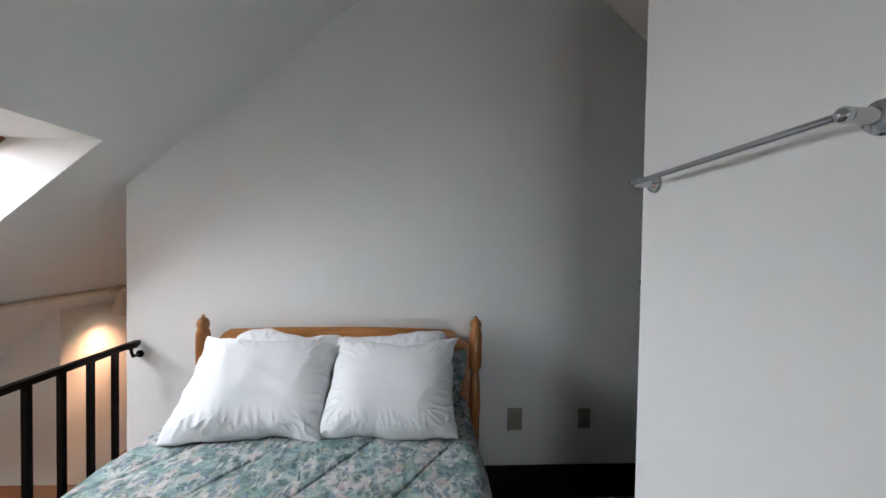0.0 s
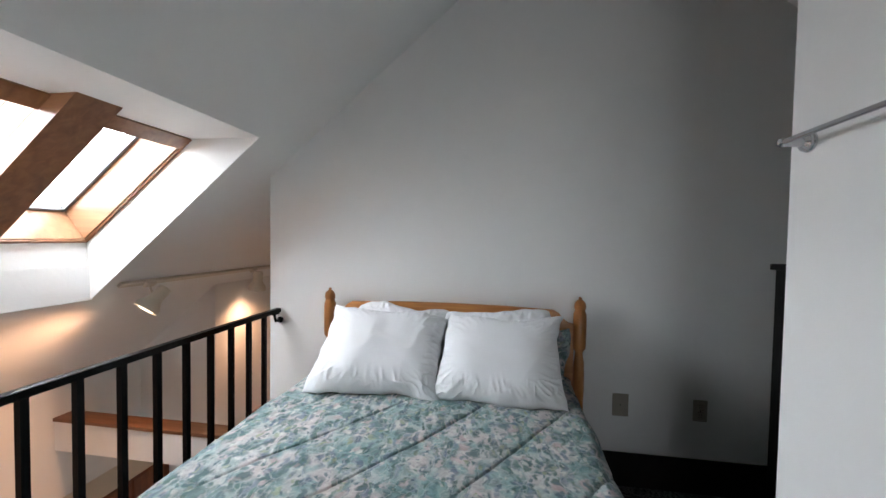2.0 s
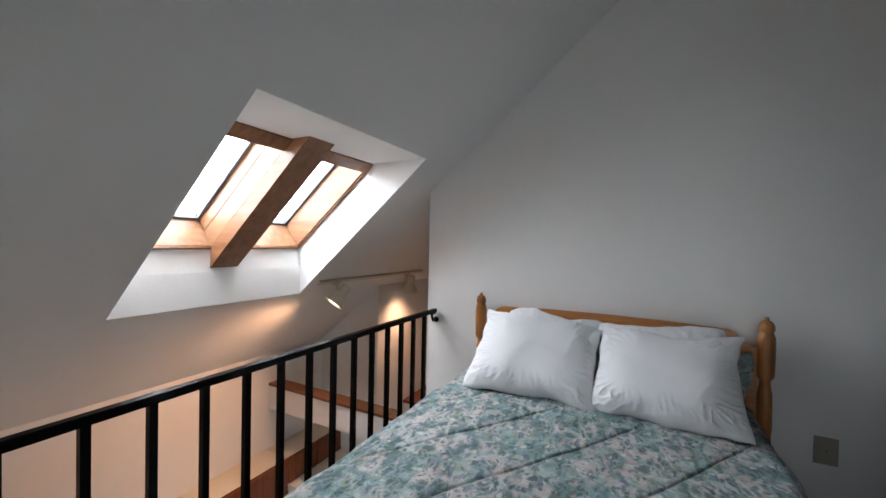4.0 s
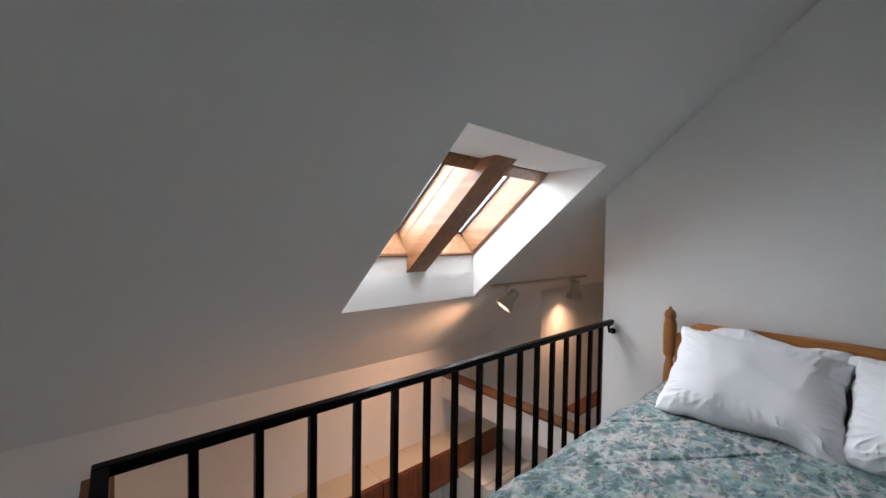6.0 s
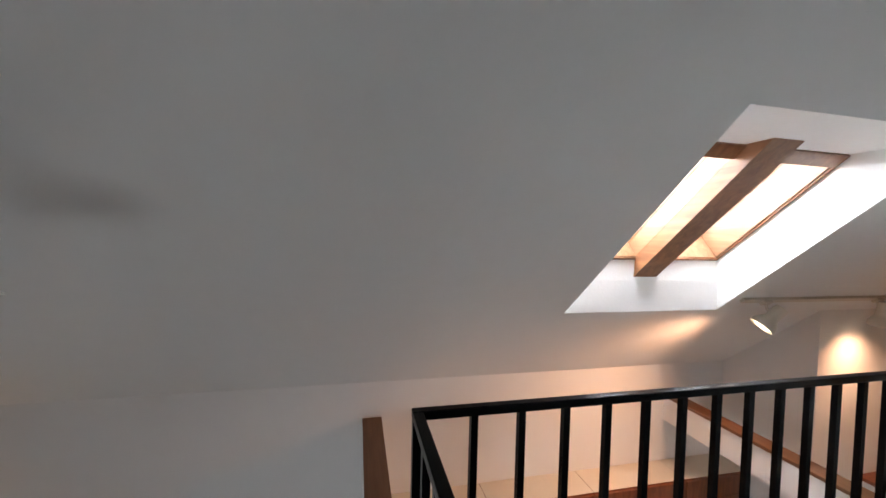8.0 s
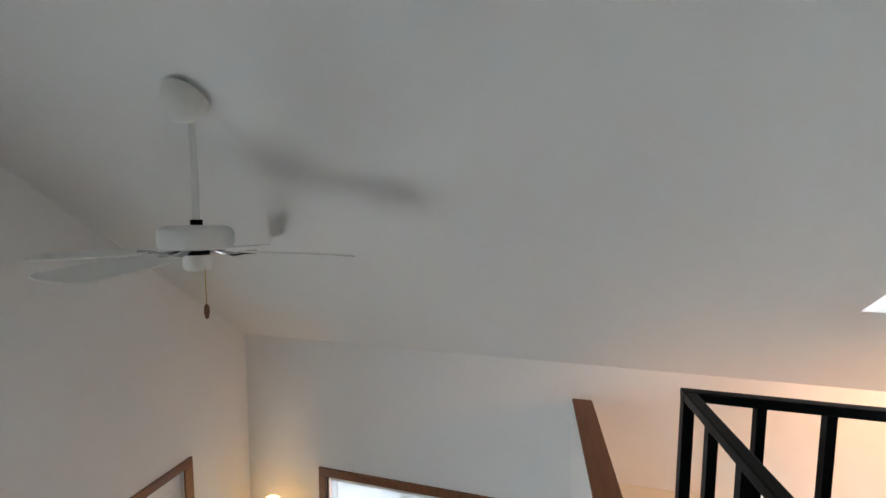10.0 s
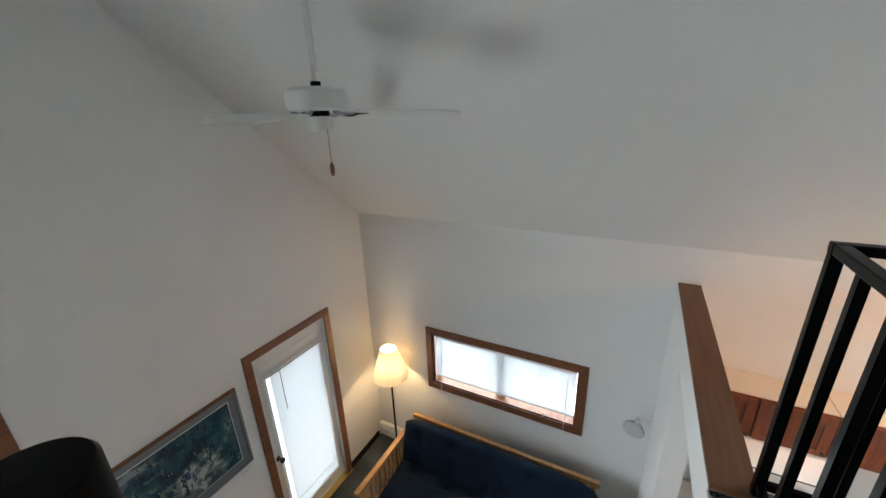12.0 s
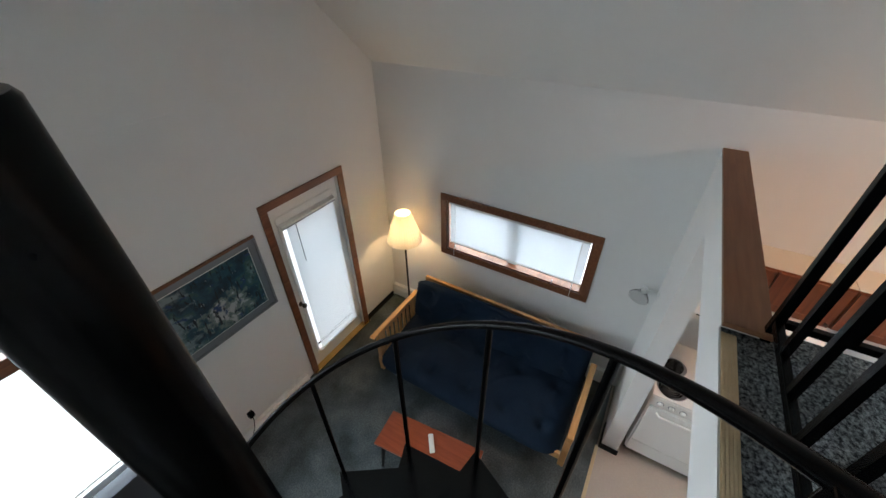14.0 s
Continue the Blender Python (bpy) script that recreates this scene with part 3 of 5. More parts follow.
bl = thing("window_blind", (XW, -1.51, z1 - 0.03), "white mini blind lowered over the wide window", "blind")
part("headrail", box(B(), (XW - 0.045, u0 + 0.025, z1 - 0.05), (XW - 0.01, u1 - 0.025, z1 - 0.022), 0.003), TRIM_W, bl)
part("bottom_rail", box(B(), (XW - 0.04, u0 + 0.03, z0 + 0.088), (XW - 0.015, u1 - 0.03, z0 + 0.102), 0.003), TRIM_W, bl)
slat = mesh_of("slat", box(B(), (-0.0125, -(u1 - u0) / 2 + 0.03, -0.0005), (0.0125, (u1 - u0) / 2 - 0.03, 0.0005)), BLIND)
n_slat = 27
for i in range(n_slat):
    piece("slat", slat, bl, (XW - 0.028, (u0 + u1) / 2, z0 + 0.108 + (z1 - z0 - 0.168) * i / (n_slat - 1)), pose(0, 0, 0, 0, 76, 0))
for yy in (u0 + 0.10, u1 - 0.10):
    part("cord", tube(B(), [(XW - 0.008, yy, z1 - 0.05), (XW - 0.006, yy, z0 + 0.09), (XW + 0.024, yy, z0 + 0.01), (XW + 0.024, yy, z0 - 0.05)], 0.0032, 6), TRIM_W, bl)
part("pull", rod(B(), (XW + 0.008, -1.05, z0 + 0.06), (XW + 0.008, -1.05, z0 + 0.02), 0.006, 8), TRIM_W, bl)

# tall window in the gable
u0, u1, z0, z1 = WIN_S
win = thing("window_2", (0.77, YS, z0), "tall two-part window with stained wood casing", "window", kind="structure")
casing(win, "y", YS, u0, u1, z0 + 0.007, z1, 0.07, 0.018, OAK, bottom=False)
part("sill", box(B(), (u0 - 0.09, YS - 0.01, z0 - 0.075), (u1 + 0.09, YS + 0.035, z0 + 0.006), 0.006), TRIM_W, win, "white painted sill")
part("mullion", box(B(), (u0, YS - 0.06, -0.70), (u1, YS + 0.015, -0.60), 0.004), OAK, win)
for lo, hi in (((u0, YS - 0.14, z0), (u0 + 0.02, YS, z1)), ((u1 - 0.02, YS - 0.14, z0), (u1, YS, z1)), ((u0 + 0.02, YS - 0.14, z0), (u1 - 0.02, YS, z0 + 0.02))):
    part("jamb", box(B(), lo, hi, 0.002), OAK if hi[2] > 0 else TRIM_W, win)
for za, zb in ((z0 + 0.02, -0.70), (-0.60, z1)):
    g = part("pane", box(B(), (u0 + 0.02, YS - 0.09, za), (u1 - 0.02, YS - 0.084, zb)), GLASS, win)
    g.visible_shadow = False

# glazed entrance door
u0, u1, z0, z1 = DOOR
door = thing("door_1", ((u0 + u1) / 2, YS, ZF), "white glazed door with stained casing and lowered blind", "door", kind="structure")
w = 0.068
part("casing", box(B(), (u0 - w, YS, z1), (u1 + w, YS + 0.02, z1 + w), 0.004), OAK, door)
part("casing", box(B(), (u0 - w, YS, ZF), (u0, YS + 0.02, z1 - 0.001), 0.004), OAK, door)
part("casing", box(B(), (u1, YS, ZF), (u1 + w, YS + 0.02, z1 - 0.001), 0.004), OAK, door)
gx0, gx1, gz0, gz1 = u0 + 0.10, u1 - 0.10, ZF + 0.23, z1 - 0.22
leaf = part("leaf", wall_with_holes(B(), "y", YS - 0.03, -0.045, u0 + 0.006, u1 - 0.006, ZF + 0.02, z1 - 0.006, [(gx0, gx1, gz0, gz1)]), TRIM_W, door, "white painted door leaf")
part("glazing_bead", wall_with_holes(B(), "y", YS - 0.029, 0.014, gx0 - 0.03, gx1 + 0.03, gz0 - 0.03, gz1 + 0.03, [(gx0, gx1, gz0, gz1)]), TRIM_W, leaf)
bead = [(gx0 - 0.03, YS - 0.028, gz1 + 0.03), (gx0 - 0.03, YS - 0.026, gz1 + 0.085), (gx0 - 0.015, YS - 0.026, gz1 + 0.10), (gx1 + 0.015, YS - 0.026, gz1 + 0.10), (gx1 + 0.03, YS - 0.026, gz1 + 0.085), (gx1 + 0.03, YS - 0.028, gz1 + 0.03)]
part("bead", tube(B(), bead, 0.006, 8), TRIM_W, leaf, "raised rounded bead")
g = part("pane", box(B(), (gx0, YS - 0.056, gz0), (gx1, YS - 0.052, gz1)), GLASS, leaf)
g.visible_shadow = False
bm = lathe(B(), [(0.028, 0), (0.028, 0.006), (0.012, 0.012), (0.011, 0.03), (0.022, 0.04), (0.027, 0.055), (0.02, 0.068), (0.0001, 0.07)], (u1 - 0.065, YS - 0.03, ZF + 0.96), 20, pose(0, 0, 0, -90))
part("door_knob", bm, BRONZE, door, "dark bronze knob", True)
part("threshold", box(B(), (u0 - 0.06, YS - 0.08, ZF), (u1 + 0.06, YS + 0.045, ZF + 0.022), 0.006), BRASS, door, "brass threshold")
bl = thing("door_blind", ((gx0 + gx1) / 2, YS, gz1), "white mini blind lowered over the door glass", "blind")
part("headrail", box(B(), (gx0 - 0.02, YS - 0.012, gz1 - 0.01), (gx1 + 0.02, YS + 0.018, gz1 + 0.025), 0.003), TRIM_W, bl)
# shadow line of the headrail, drawn as a thin grey strip
part("shadow_strip", box(B(), (gx0 - 0.015, YS + 0.0185, gz1 - 0.008), (gx1 + 0.015, YS + 0.020, gz1 + 0.002)), GREY, bl)
part("bottom_rail", box(B(), (gx0, YS - 0.008, gz0 - 0.02), (gx1, YS + 0.012, gz0 - 0.005), 0.003), TRIM_W, bl)
slat = mesh_of("slat", box(B(), (-(gx1 - gx0) / 2 + 0.004, -0.0125, -0.0005), ((gx1 - gx0) / 2 - 0.032, 0.0125, 0.0005)), BLIND)
n_slat = 72
for i in range(n_slat):
    piece("slat", slat, bl, ((gx0 + gx1) / 2, YS + 0.002, gz0 + (gz1 - gz0 - 0.02) * i / (n_slat - 1)), pose(0, 0, 0, 76, 0, 0))
part("wand", rod(B(), (gx1 - 0.12, YS + 0.02, gz1 - 0.01), (gx1 - 0.12, YS + 0.022, gz1 - 0.42), 0.004, 8), GREY, bl)

# ---- skylight ----
sk = thing("skylight", (-1.84, 1.575, 1.585), "pair of pine-framed roof windows divided by a stained beam", "skylight", kind="structure")
d = Vector((FT[0] - FB[0], 0, FT[1] - FB[1]))
L = d.length
d.normalize()
nrm = Vector((-d.z, 0, d.x))
SM = Matrix(((d.x, 0, nrm.x, FB[0]), (0, 1, 0, 0), (d.z, 0, nrm.z, FB[1]), (0, 0, 0, 1)))
GL = 0.225
for ya, yb, split_n, split_s in ((SK_Y1 + 0.004, 1.5185, True, False), (1.6405, SK_Y2 - 0.004, False, True)):
    for split, lo_y, hi_y, name in ((split_s, ya, ya + 0.022, "frame"), (split_n, yb - 0.022, yb, "rail")):
        for za, zb in ((0, 0.108), (0.111, GL)) if split else ((0, GL),):
            part(name, box(B(), (0, lo_y, za), (L, hi_y, zb), 0.002, SM), SKYWOOD, sk, "pale pine frame" if name == "frame" else "")
    part("rail", box(B(), (0, ya + 0.022, 0), (0.022, yb - 0.022, GL), 0.002, SM), SKYWOOD, sk)
    part("rail", box(B(), (L - 0.022, ya + 0.022, 0), (L, yb - 0.022, GL), 0.002, SM), SKYWOOD, sk)
    strips = [((0, ya + 0.014, -0.012), (0.018, yb - 0.014, 0)), ((L - 0.078, ya + 0.014, -0.012), (L, yb - 0.014, 0))]
    strips.append(((0, ya, -0.012), (L, ya + 0.014, 0)) if ya < 1.5 else ((0, yb - 0.014, -0.012), (L, yb, 0)))
    for lo, hi in strips:
        part("edge_strip", box(B(), lo, hi, 0.002, SM), BEAMWOOD, sk)
    for lo, hi in (((0.022, ya + 0.022, GL - 0.03), (0.04, yb - 0.022, GL)), ((0.04, ya + 0.022, GL - 0.03), (L - 0.04, ya + 0.04, GL)), ((0.04, yb - 0.04, GL - 0.03), (L - 0.04, yb - 0.022, GL))):
        part("gasket", box(B(), lo, hi, 0.002, SM), GREY, sk)
    g = part("pane", box(B(), (0.02, ya + 0.02, GL + 0.002), (L - 0.02, yb - 0.02, GL + 0.008), 0, SM), GLASS, sk)
    g.visible_shadow = False
beam = [(-2.172, 1.205), (-1.40, 1.867), (-1.50, 1.90), (-2.172, 1.34)]
part("beam", prism(B(), beam, 1, 1.4975, 1.6615), BEAMWOOD, sk, "stained wooden beam between the panes")
part("beam_strip", prism(B(), [(-2.172, 1.185), (-1.376, 1.867), (-1.40, 1.867), (-2.172, 1.205)], 1, 1.494, 1.665), BEAMWOOD, sk)

# ---- railing round the loft ----
rail = thing("railing", (-1.2, 1.2, 0), "black painted steel loft railing with square balusters", "railing")
HR = 0.9
for a, b in (((-1.216, -0.057, HR - 0.028), (-1.184, YH - 0.014, HR)), ((-1.184, -0.057, HR - 0.028), (-0.44, -0.025, HR))):
    part("top_rail", box(B(), a, b, 0.004), BLACK, rail)
for a, b in (((-1.212, -0.03, 0.07), (-1.188, YH - 0.03, 0.095)), ((-1.188, -0.053, 0.07), (-0.44, -0.029, 0.095))):
    part("bottom_rail", box(B(), a, b, 0.003), BLACK, rail)
bal = mesh_of("baluster", box(B(), (-0.0112, -0.0112, 0.096), (0.0112, 0.0112, HR - 0.029)), BLACK)
for i in range(16):
    piece("baluster", bal, rail, (-1.2, 0.135 + 0.158 * i - 0.00075 * i * i, 0))
for i in range(4):
    piece("baluster", bal, rail, (-1.05 + 0.15 * i, -0.041, 0))
for x in (-1.2, -0.45):
    part("post", box(B(), (x - 0.0145, -0.0555, 0), (x + 0.0145, -0.0265, HR - 0.0285), 0.003), BLACK, rail)
bm = lathe(B(), [(0.020, 0), (0.020, 0.005), (0.009, 0.010), (0.008, 0.05)], (-1.197, YH - 0.001, HR - 0.078), 16, pose(0, 0, 0, 90))
tube(bm, [(-1.197, YH - 0.05, HR - 0.078), (-1.198, YH - 0.06, HR - 0.056), (-1.2, YH - 0.062, HR - 0.032)], 0.008, 8)
box(bm, (-1.214, YH - 0.085, HR - 0.036), (-1.186, YH - 0.03, HR - 0.0285), 0.002)
part("wall_bracket", bm, BLACK, rail, "black wall bracket")
bm = lathe(B(), [(0.020, 0), (0.020, 0.005), (0.010, 0.012), (0.009, 0.03)], (-1.185, YH - 0.001, 0.105), 16, pose(0, 0, 0, 90))
box(bm, (-1.213, YH - 0.06, 0.078), (-1.172, YH - 0.026, 0.112), 0.003)
part("wall_bracket", bm, BLACK, rail)

# ---- spiral stair ----
PX, PY, PR, ZTOP, RH = -0.004, -1.003, 0.062, 0.905, 0.813
st = thing("spiral_stair", (PX, PY, ZF), "black painted steel spiral stair with curved handrail", "stair")
part("pole", lathe(B(), [(PR, 0), (PR, ZTOP - ZF - 0.006), (PR - 0.004, ZTOP - ZF), (0.0001, ZTOP - ZF + 0.001)], (PX, PY, ZF), 40), BLACK, st, "thick round centre pole", True)


def around(th, r, z):
    return (PX + r * math.cos(radians(th)), PY + r * math.sin(radians(th)), z)


def hand_z(th):
    return 0.212 - 0.0098 * (th - 146.6)


part("handrail", tube(B(), [around(t, RH, hand_z(t)) for t in range(103, 388, 4)], 0.0155, 12), BLACK, st, "curved handrail", True)
STEP = 30.0
for k in range(10):
    th = 108.6 + STEP * k
    z = hand_z(th) - 0.975
    if z < ZF + 0.1:
        break
    bm = B()
    outer = [around(th - 29.5, RH + 0.02, 0)[:2], around(th + 1.8, RH + 0.02, 0)[:2]]
    inner = [around(th + 8, PR + 0.005, 0)[:2], around(th - 36, PR + 0.005, 0)[:2]]
    prism(bm, outer + inner, 2, z - 0.045, z)
    part("tread", bm, TREAD, st)
    a = around(th, RH, z - 0.04)
    part("baluster", rod(B(), a, (a[0], a[1], hand_z(th) - 0.01), 0.0125, 10), BLACK, st, "", True)
nx, ny, _ = around(111, RH, 0)
part("newel_post", box(B(), (nx - 0.022, ny - 0.022, -0.05), (nx + 0.022, ny + 0.022, hand_z(111) - 0.008), 0.004), BLACK, st)
bm = B()
prism(bm, [around(t, RH + 0.01, 0)[:2] for t in range(14, 103, 8)] + [around(106, PR + 0.004, 0)[:2], around(10, PR + 0.004, 0)[:2]], 2, -0.05, 0.0)
part("landing", bm, BLACK, st, "steel landing plate at the loft edge")
box_b = box(B(), (-0.40, -0.345, -0.052), (0.60, LOFT_S - 0.0025, -0.004))
part("landing_plate", box_b, BLACK, st)


# ---- bed ----
bed = thing("bed", (-0.12, 1.45, 0), "double bed with honey pine headboard and floral quilt", "bed")
YB = 2.43
BX0, BX1 = -0.833, 0.598
post = [(0.028, 0.0), (0.028, 0.50), (0.030, 0.53), (0.030, 0.62), (0.027, 0.69), (0.021, 0.730), (0.0195, 0.742), (0.022, 0.752), (0.033, 0.770), (0.0345, 0.79), (0.035, 0.86),
        (0.035, 0.93), (0.0335, 0.955), (0.027, 0.972), (0.0265, 0.980), (0.031, 0.988), (0.030, 1.008), (0.024, 1.022), (0.013, 1.031), (0.008, 1.034), (0.009, 1.043), (0.0001, 1.049)]
for x in (BX0, BX1):
    part("bedpost", lathe(B(), post, (x, YB, 0), 20), POSTPINE, bed, "turned pine bedpost with finial", True)
cx = (BX0 + BX1) / 2
half = [(BX0 + 0.03, 0.40), (BX0 + 0.03, 0.90), (BX0 + 0.06, 0.905), (BX0 + 0.085, 0.925), (BX0 + 0.11, 0.955), (BX0 + 0.14, 0.972), (cx - 0.3, 0.982), (cx, 0.985)]
outline = half + [(2 * cx - x, z) for x, z in half[-2::-1]]
bm = prism(B(), outline, 1, YB - 0.011, YB + 0.011)
bmesh.ops.bevel(bm, geom=[e for e in bm.edges if abs(e.verts[0].co.y - e.verts[1].co.y) < 1e-5], offset=0.004, segments=2, affect="EDGES")
part("headboard", bm, PINE, bed, "shaped pine headboard panel")
part("mattress", box(B(), (-0.765, 0.53, 0.30), (0.48, 2.40, 0.585), 0.05), LINEN, bed, "white mattress", True)
part("box_spring", box(B(), (-0.76, 0.535, 0.10), (0.475, 2.39, 0.30), 0.02), LINEN, bed)


def quilt(x0, x1, y0, y1, top, hem, nx=400, ny=400):
    """A quilted cover that falls over two sides and the foot."""
    bm = B()
    drop = top - hem
    grid = []
    for j in range(ny + 1):
        row = []
        v = -drop + (y1 - y0 + drop) * j / ny
        for i in range(nx + 1):
            u = -drop + (x1 - x0 + 2 * drop) * i / nx
            xin, yin = min(max(u, 0), x1 - x0), max(v, 0)
            ox = -u if u < 0 else max(u - (x1 - x0), 0)
            oy = -v if v < 0 else 0
            down = math.hypot(ox, oy) if (ox and oy) else max(ox, oy)
            sx = -1 if u < 0 else 1
            r = 0.07
            q = min(down / r, math.pi / 2)
            out, fall = r * math.sin(q), r * (1 - math.cos(q))
            if down > r * math.pi / 2:
                fall += down - r * math.pi / 2
                out += 0.02 * (down - r * math.pi / 2)
            tot = max(ox + oy, 1e-6)
            x = x0 + xin + sx * out * ox / tot
            y = y0 + yin - out * oy / tot
            px, py = x0 + u, y0 + v
            da = abs(((-0.824 * px + 0.566 * py - 0.737) / 0.285 + 0.5) % 1 - 0.5) * 0.285
            db = abs(((0.742 * px + 0.670 * py - 0.955) / 0.31 + 0.5) % 1 - 0.5) * 0.31
            puff = 0.004 * (1 - math.exp(-da / 0.05)) + 0.009 * (1 - math.exp(-da / 0.0035)) + 0.004 * (1 - math.exp(-db / 0.006))
            wob = 0.010 * noise.noise((u * 2.3, v * 2.3, 1.0)) + 0.006 * noise.noise((u * 7, v * 7, 4.0))
            sag = -0.012 * min(1, down * 8)
            z = top - fall + (puff + wob) * (1 if down < 0.06 else 0.3) + sag
            if ox:
                x += sx * (0.5 * puff + 0.012 * noise.noise((v * 5, down * 3, 7)))
            row.append(bm.verts.new((x, y, max(z, hem))))
        grid.append(row)
    for r0, r1 in zip(grid, grid[1:]):
        for i in range(nx):
            bm.faces.new((r0[i], r0[i + 1], r1[i + 1], r1[i]))
    return bm


part("quilt", quilt(-0.797, 0.487, 0.52, 2.38, 0.607, 0.20), FLORAL, bed, "floral quilt in teal, pink and cream", True)


def pillow(w, h, thick, seed, quilted=False, n=110):
    """A pillow in its own x-z plane, its back towards +y."""
    bm = B()
    sheets = []
    for side in (-1, 1):
        rows = []
        for j in range(n + 1):
            row = []
            v = 2 * j / n - 1
            for i in range(n + 1):
                u = 2 * i / n - 1
                edge = (max(0, 1 - abs(u) ** 2.6) * max(0, 1 - abs(v) ** 2.4)) ** 0.55
                pin = (1 - 0.085 * (1 - abs(v) ** 2) * abs(u) ** 2) * (1 - 0.035 * v)
                pin2 = 1 - 0.10 * (1 - abs(u) ** 2) * abs(v) ** 2
                x, z = u * w / 2 * pin, v * h / 2 * pin2
                fold = 0.018 * noise.noise((x * 4 + seed, z * 4, side)) + 0.009 * noise.noise((x * 9, z * 7 + seed, side * 2))
                ang = math.atan2(v, u)
                ridge = 1 - abs(noise.noise((ang * 7.5 + seed, seed + 3 * u, 1.4 * (u * u + v * v)))) * 3.2
                crease = 0.012 * max(0, ridge) ** 1.5 * min(1, max(0, (u * u + v * v) - 0.45) * 1.6) * (1.2 if v < 0 else 0.9)
                pleat = max(0, 1 - abs(noise.noise((u * 10 + 0.8 * v + seed, 1.3 * v, seed * 2))) * 4.5) ** 1.3
                hem = math.exp(-((v + 0.72) / 0.22) ** 2) * min(1, (v + 1) * 9)
                crease += (0.0062 * pleat - 0.0015) * hem
                y = side * (thick / 2 * edge) + side * (fold * edge + crease * edge ** 0.5)
                if quilted:
                    x, z = x * (1 - 0.10 * abs(v) ** 6), z * (1 - 0.10 * abs(u) ** 5)
                    a, b = (x + z) / 0.06, (x - z) / 0.06
                    y += side * 0.008 * edge ** 0.35 * abs(math.sin(a * math.pi)) * abs(math.sin(b * math.pi))
                z -= 0.02 * edge * (1 - v * v)
                rim = max(abs(u), abs(v)) ** 3
                x += 0.028 * rim * noise.noise((seed * 3.1, z * 5.5, 0.6)) + 0.012 * rim * noise.noise((seed, z * 15, 2.2))
                z += 0.034 * rim * noise.noise((x * 4.5, seed * 2.3, 5.1)) + 0.012 * rim * noise.noise((x * 14, seed, 8.4))
                y += side * 0.0045 * edge * max(0, 1 - abs(noise.noise((x * 5 + 2 * z + seed, z * 3 - x, seed * 1.7))) * 5)
                row.append(bm.verts.new((x, y, z)))
            rows.append(row)
        sheets.append(rows)
        for r0, r1 in zip(rows, rows[1:]):
            for i in range(n):
                bm.faces.new((r0[i], r0[i + 1], r1[i + 1], r1[i]))
    bmesh.ops.remove_doubles(bm, verts=bm.verts[:], dist=2e-4)
    return bm


def place_pillow(name, label, m, w, h, t, seed, quilted=False, mat=None):
    bm = pillow(w, h, t, seed, quilted)
    ob = new(name, mesh_of(name, bm, mat or LINEN, True))
    ob.matrix_world = m
    return tagged(ob, label, "pillow", "pillows on the bed")


place_pillow("pillow", "plump white pillow leaning on a quilted one by the headboard", pose(-0.405, 2.125, 0.784, -45, 4, 4), 0.65, 0.49, 0.20, 1.3)
place_pillow("pillow", "plump white pillow leaning on a quilted one by the headboard", pose(0.168, 2.12, 0.784, -44, -2, -4), 0.60, 0.47, 0.21, 5.1)
place_pillow("pillow", "white quilted pillow standing against the headboard", pose(-0.36, 2.30, 0.788, -20, 3, 2), 0.58, 0.395, 0.14, 9.0, True)
place_pillow("pillow", "white quilted pillow standing against the headboard", pose(0.165, 2.29, 0.790, -20, -2, 0), 0.62, 0.40, 0.14, 3.7, True)
place_pillow("pillow", "floral pillow tucked behind the white ones", pose(0.385, 2.36, 0.735, -10, 4, 0), 0.30, 0.36, 0.08, 6.2, mat=FLORAL)


# ---- loft fittings ----
def plate(x, z, w, h, sockets):
    o = thing("wall_plate", (x, YH, z), "beige plastic outlet plate on the white wall", "outlet", "wall plates by the bed")
    p = part("plate", box(B(), (x - w / 2, YH - 0.007, z - h / 2), (x + w / 2, YH - 0.0005, z + h / 2), 0.003), BEIGE, o)
    for s in sockets:
        part("socket", box(B(), (x - 0.016, YH - 0.0095, z + s - 0.014), (x + 0.016, YH - 0.0068, z + s + 0.014), 0.005), BEIGE, p)
        for dx in (-0.006, 0.006):
            part("slot", box(B(), (x + dx - 0.0012, YH - 0.0102, z + s - 0.005), (x + dx + 0.0012, YH - 0.0094, z + s + 0.005)), DARKBASE, p)
    part("screw", rod(B(), (x, YH - 0.0085, z), (x, YH - 0.007, z), 0.003, 8), CHROME, p)


plate(0.838, 0.449, 0.085, 0.125, ())
plate(1.242, 0.449, 0.07, 0.115, (0.02, -0.02))

tb = thing("towel_bar", (0.965, 1.2, 1.625), "polished chrome towel bar on the white partition", "towel bar")
WX = 0.965
for y, z in ((1.458, 1.625), (0.925, 1.641)):
    part("flange", lathe(B(), [(0.027, 0), (0.027, 0.005), (0.024, 0.008), (0.024, 0.013), (0.018, 0.016), (0.0125, 0.02), (0.0115, 0.062)], (WX, y, z), 28, pose(0, 0, 0, 0, -90, 0)), CHROME, tb, "", True)
    bm = B()
    bmesh.ops.create_uvsphere(bm, u_segments=16, v_segments=10, radius=0.0125, matrix=Matrix.Translation((WX - 0.066, y, z)))
    part("knuckle", bm, CHROME, tb, "", True)
part("bar", rod(B(), (WX - 0.066, 1.47, 1.6245), (WX - 0.066, 0.918, 1.6412), 0.0068, 16), CHROME, tb, "", True)

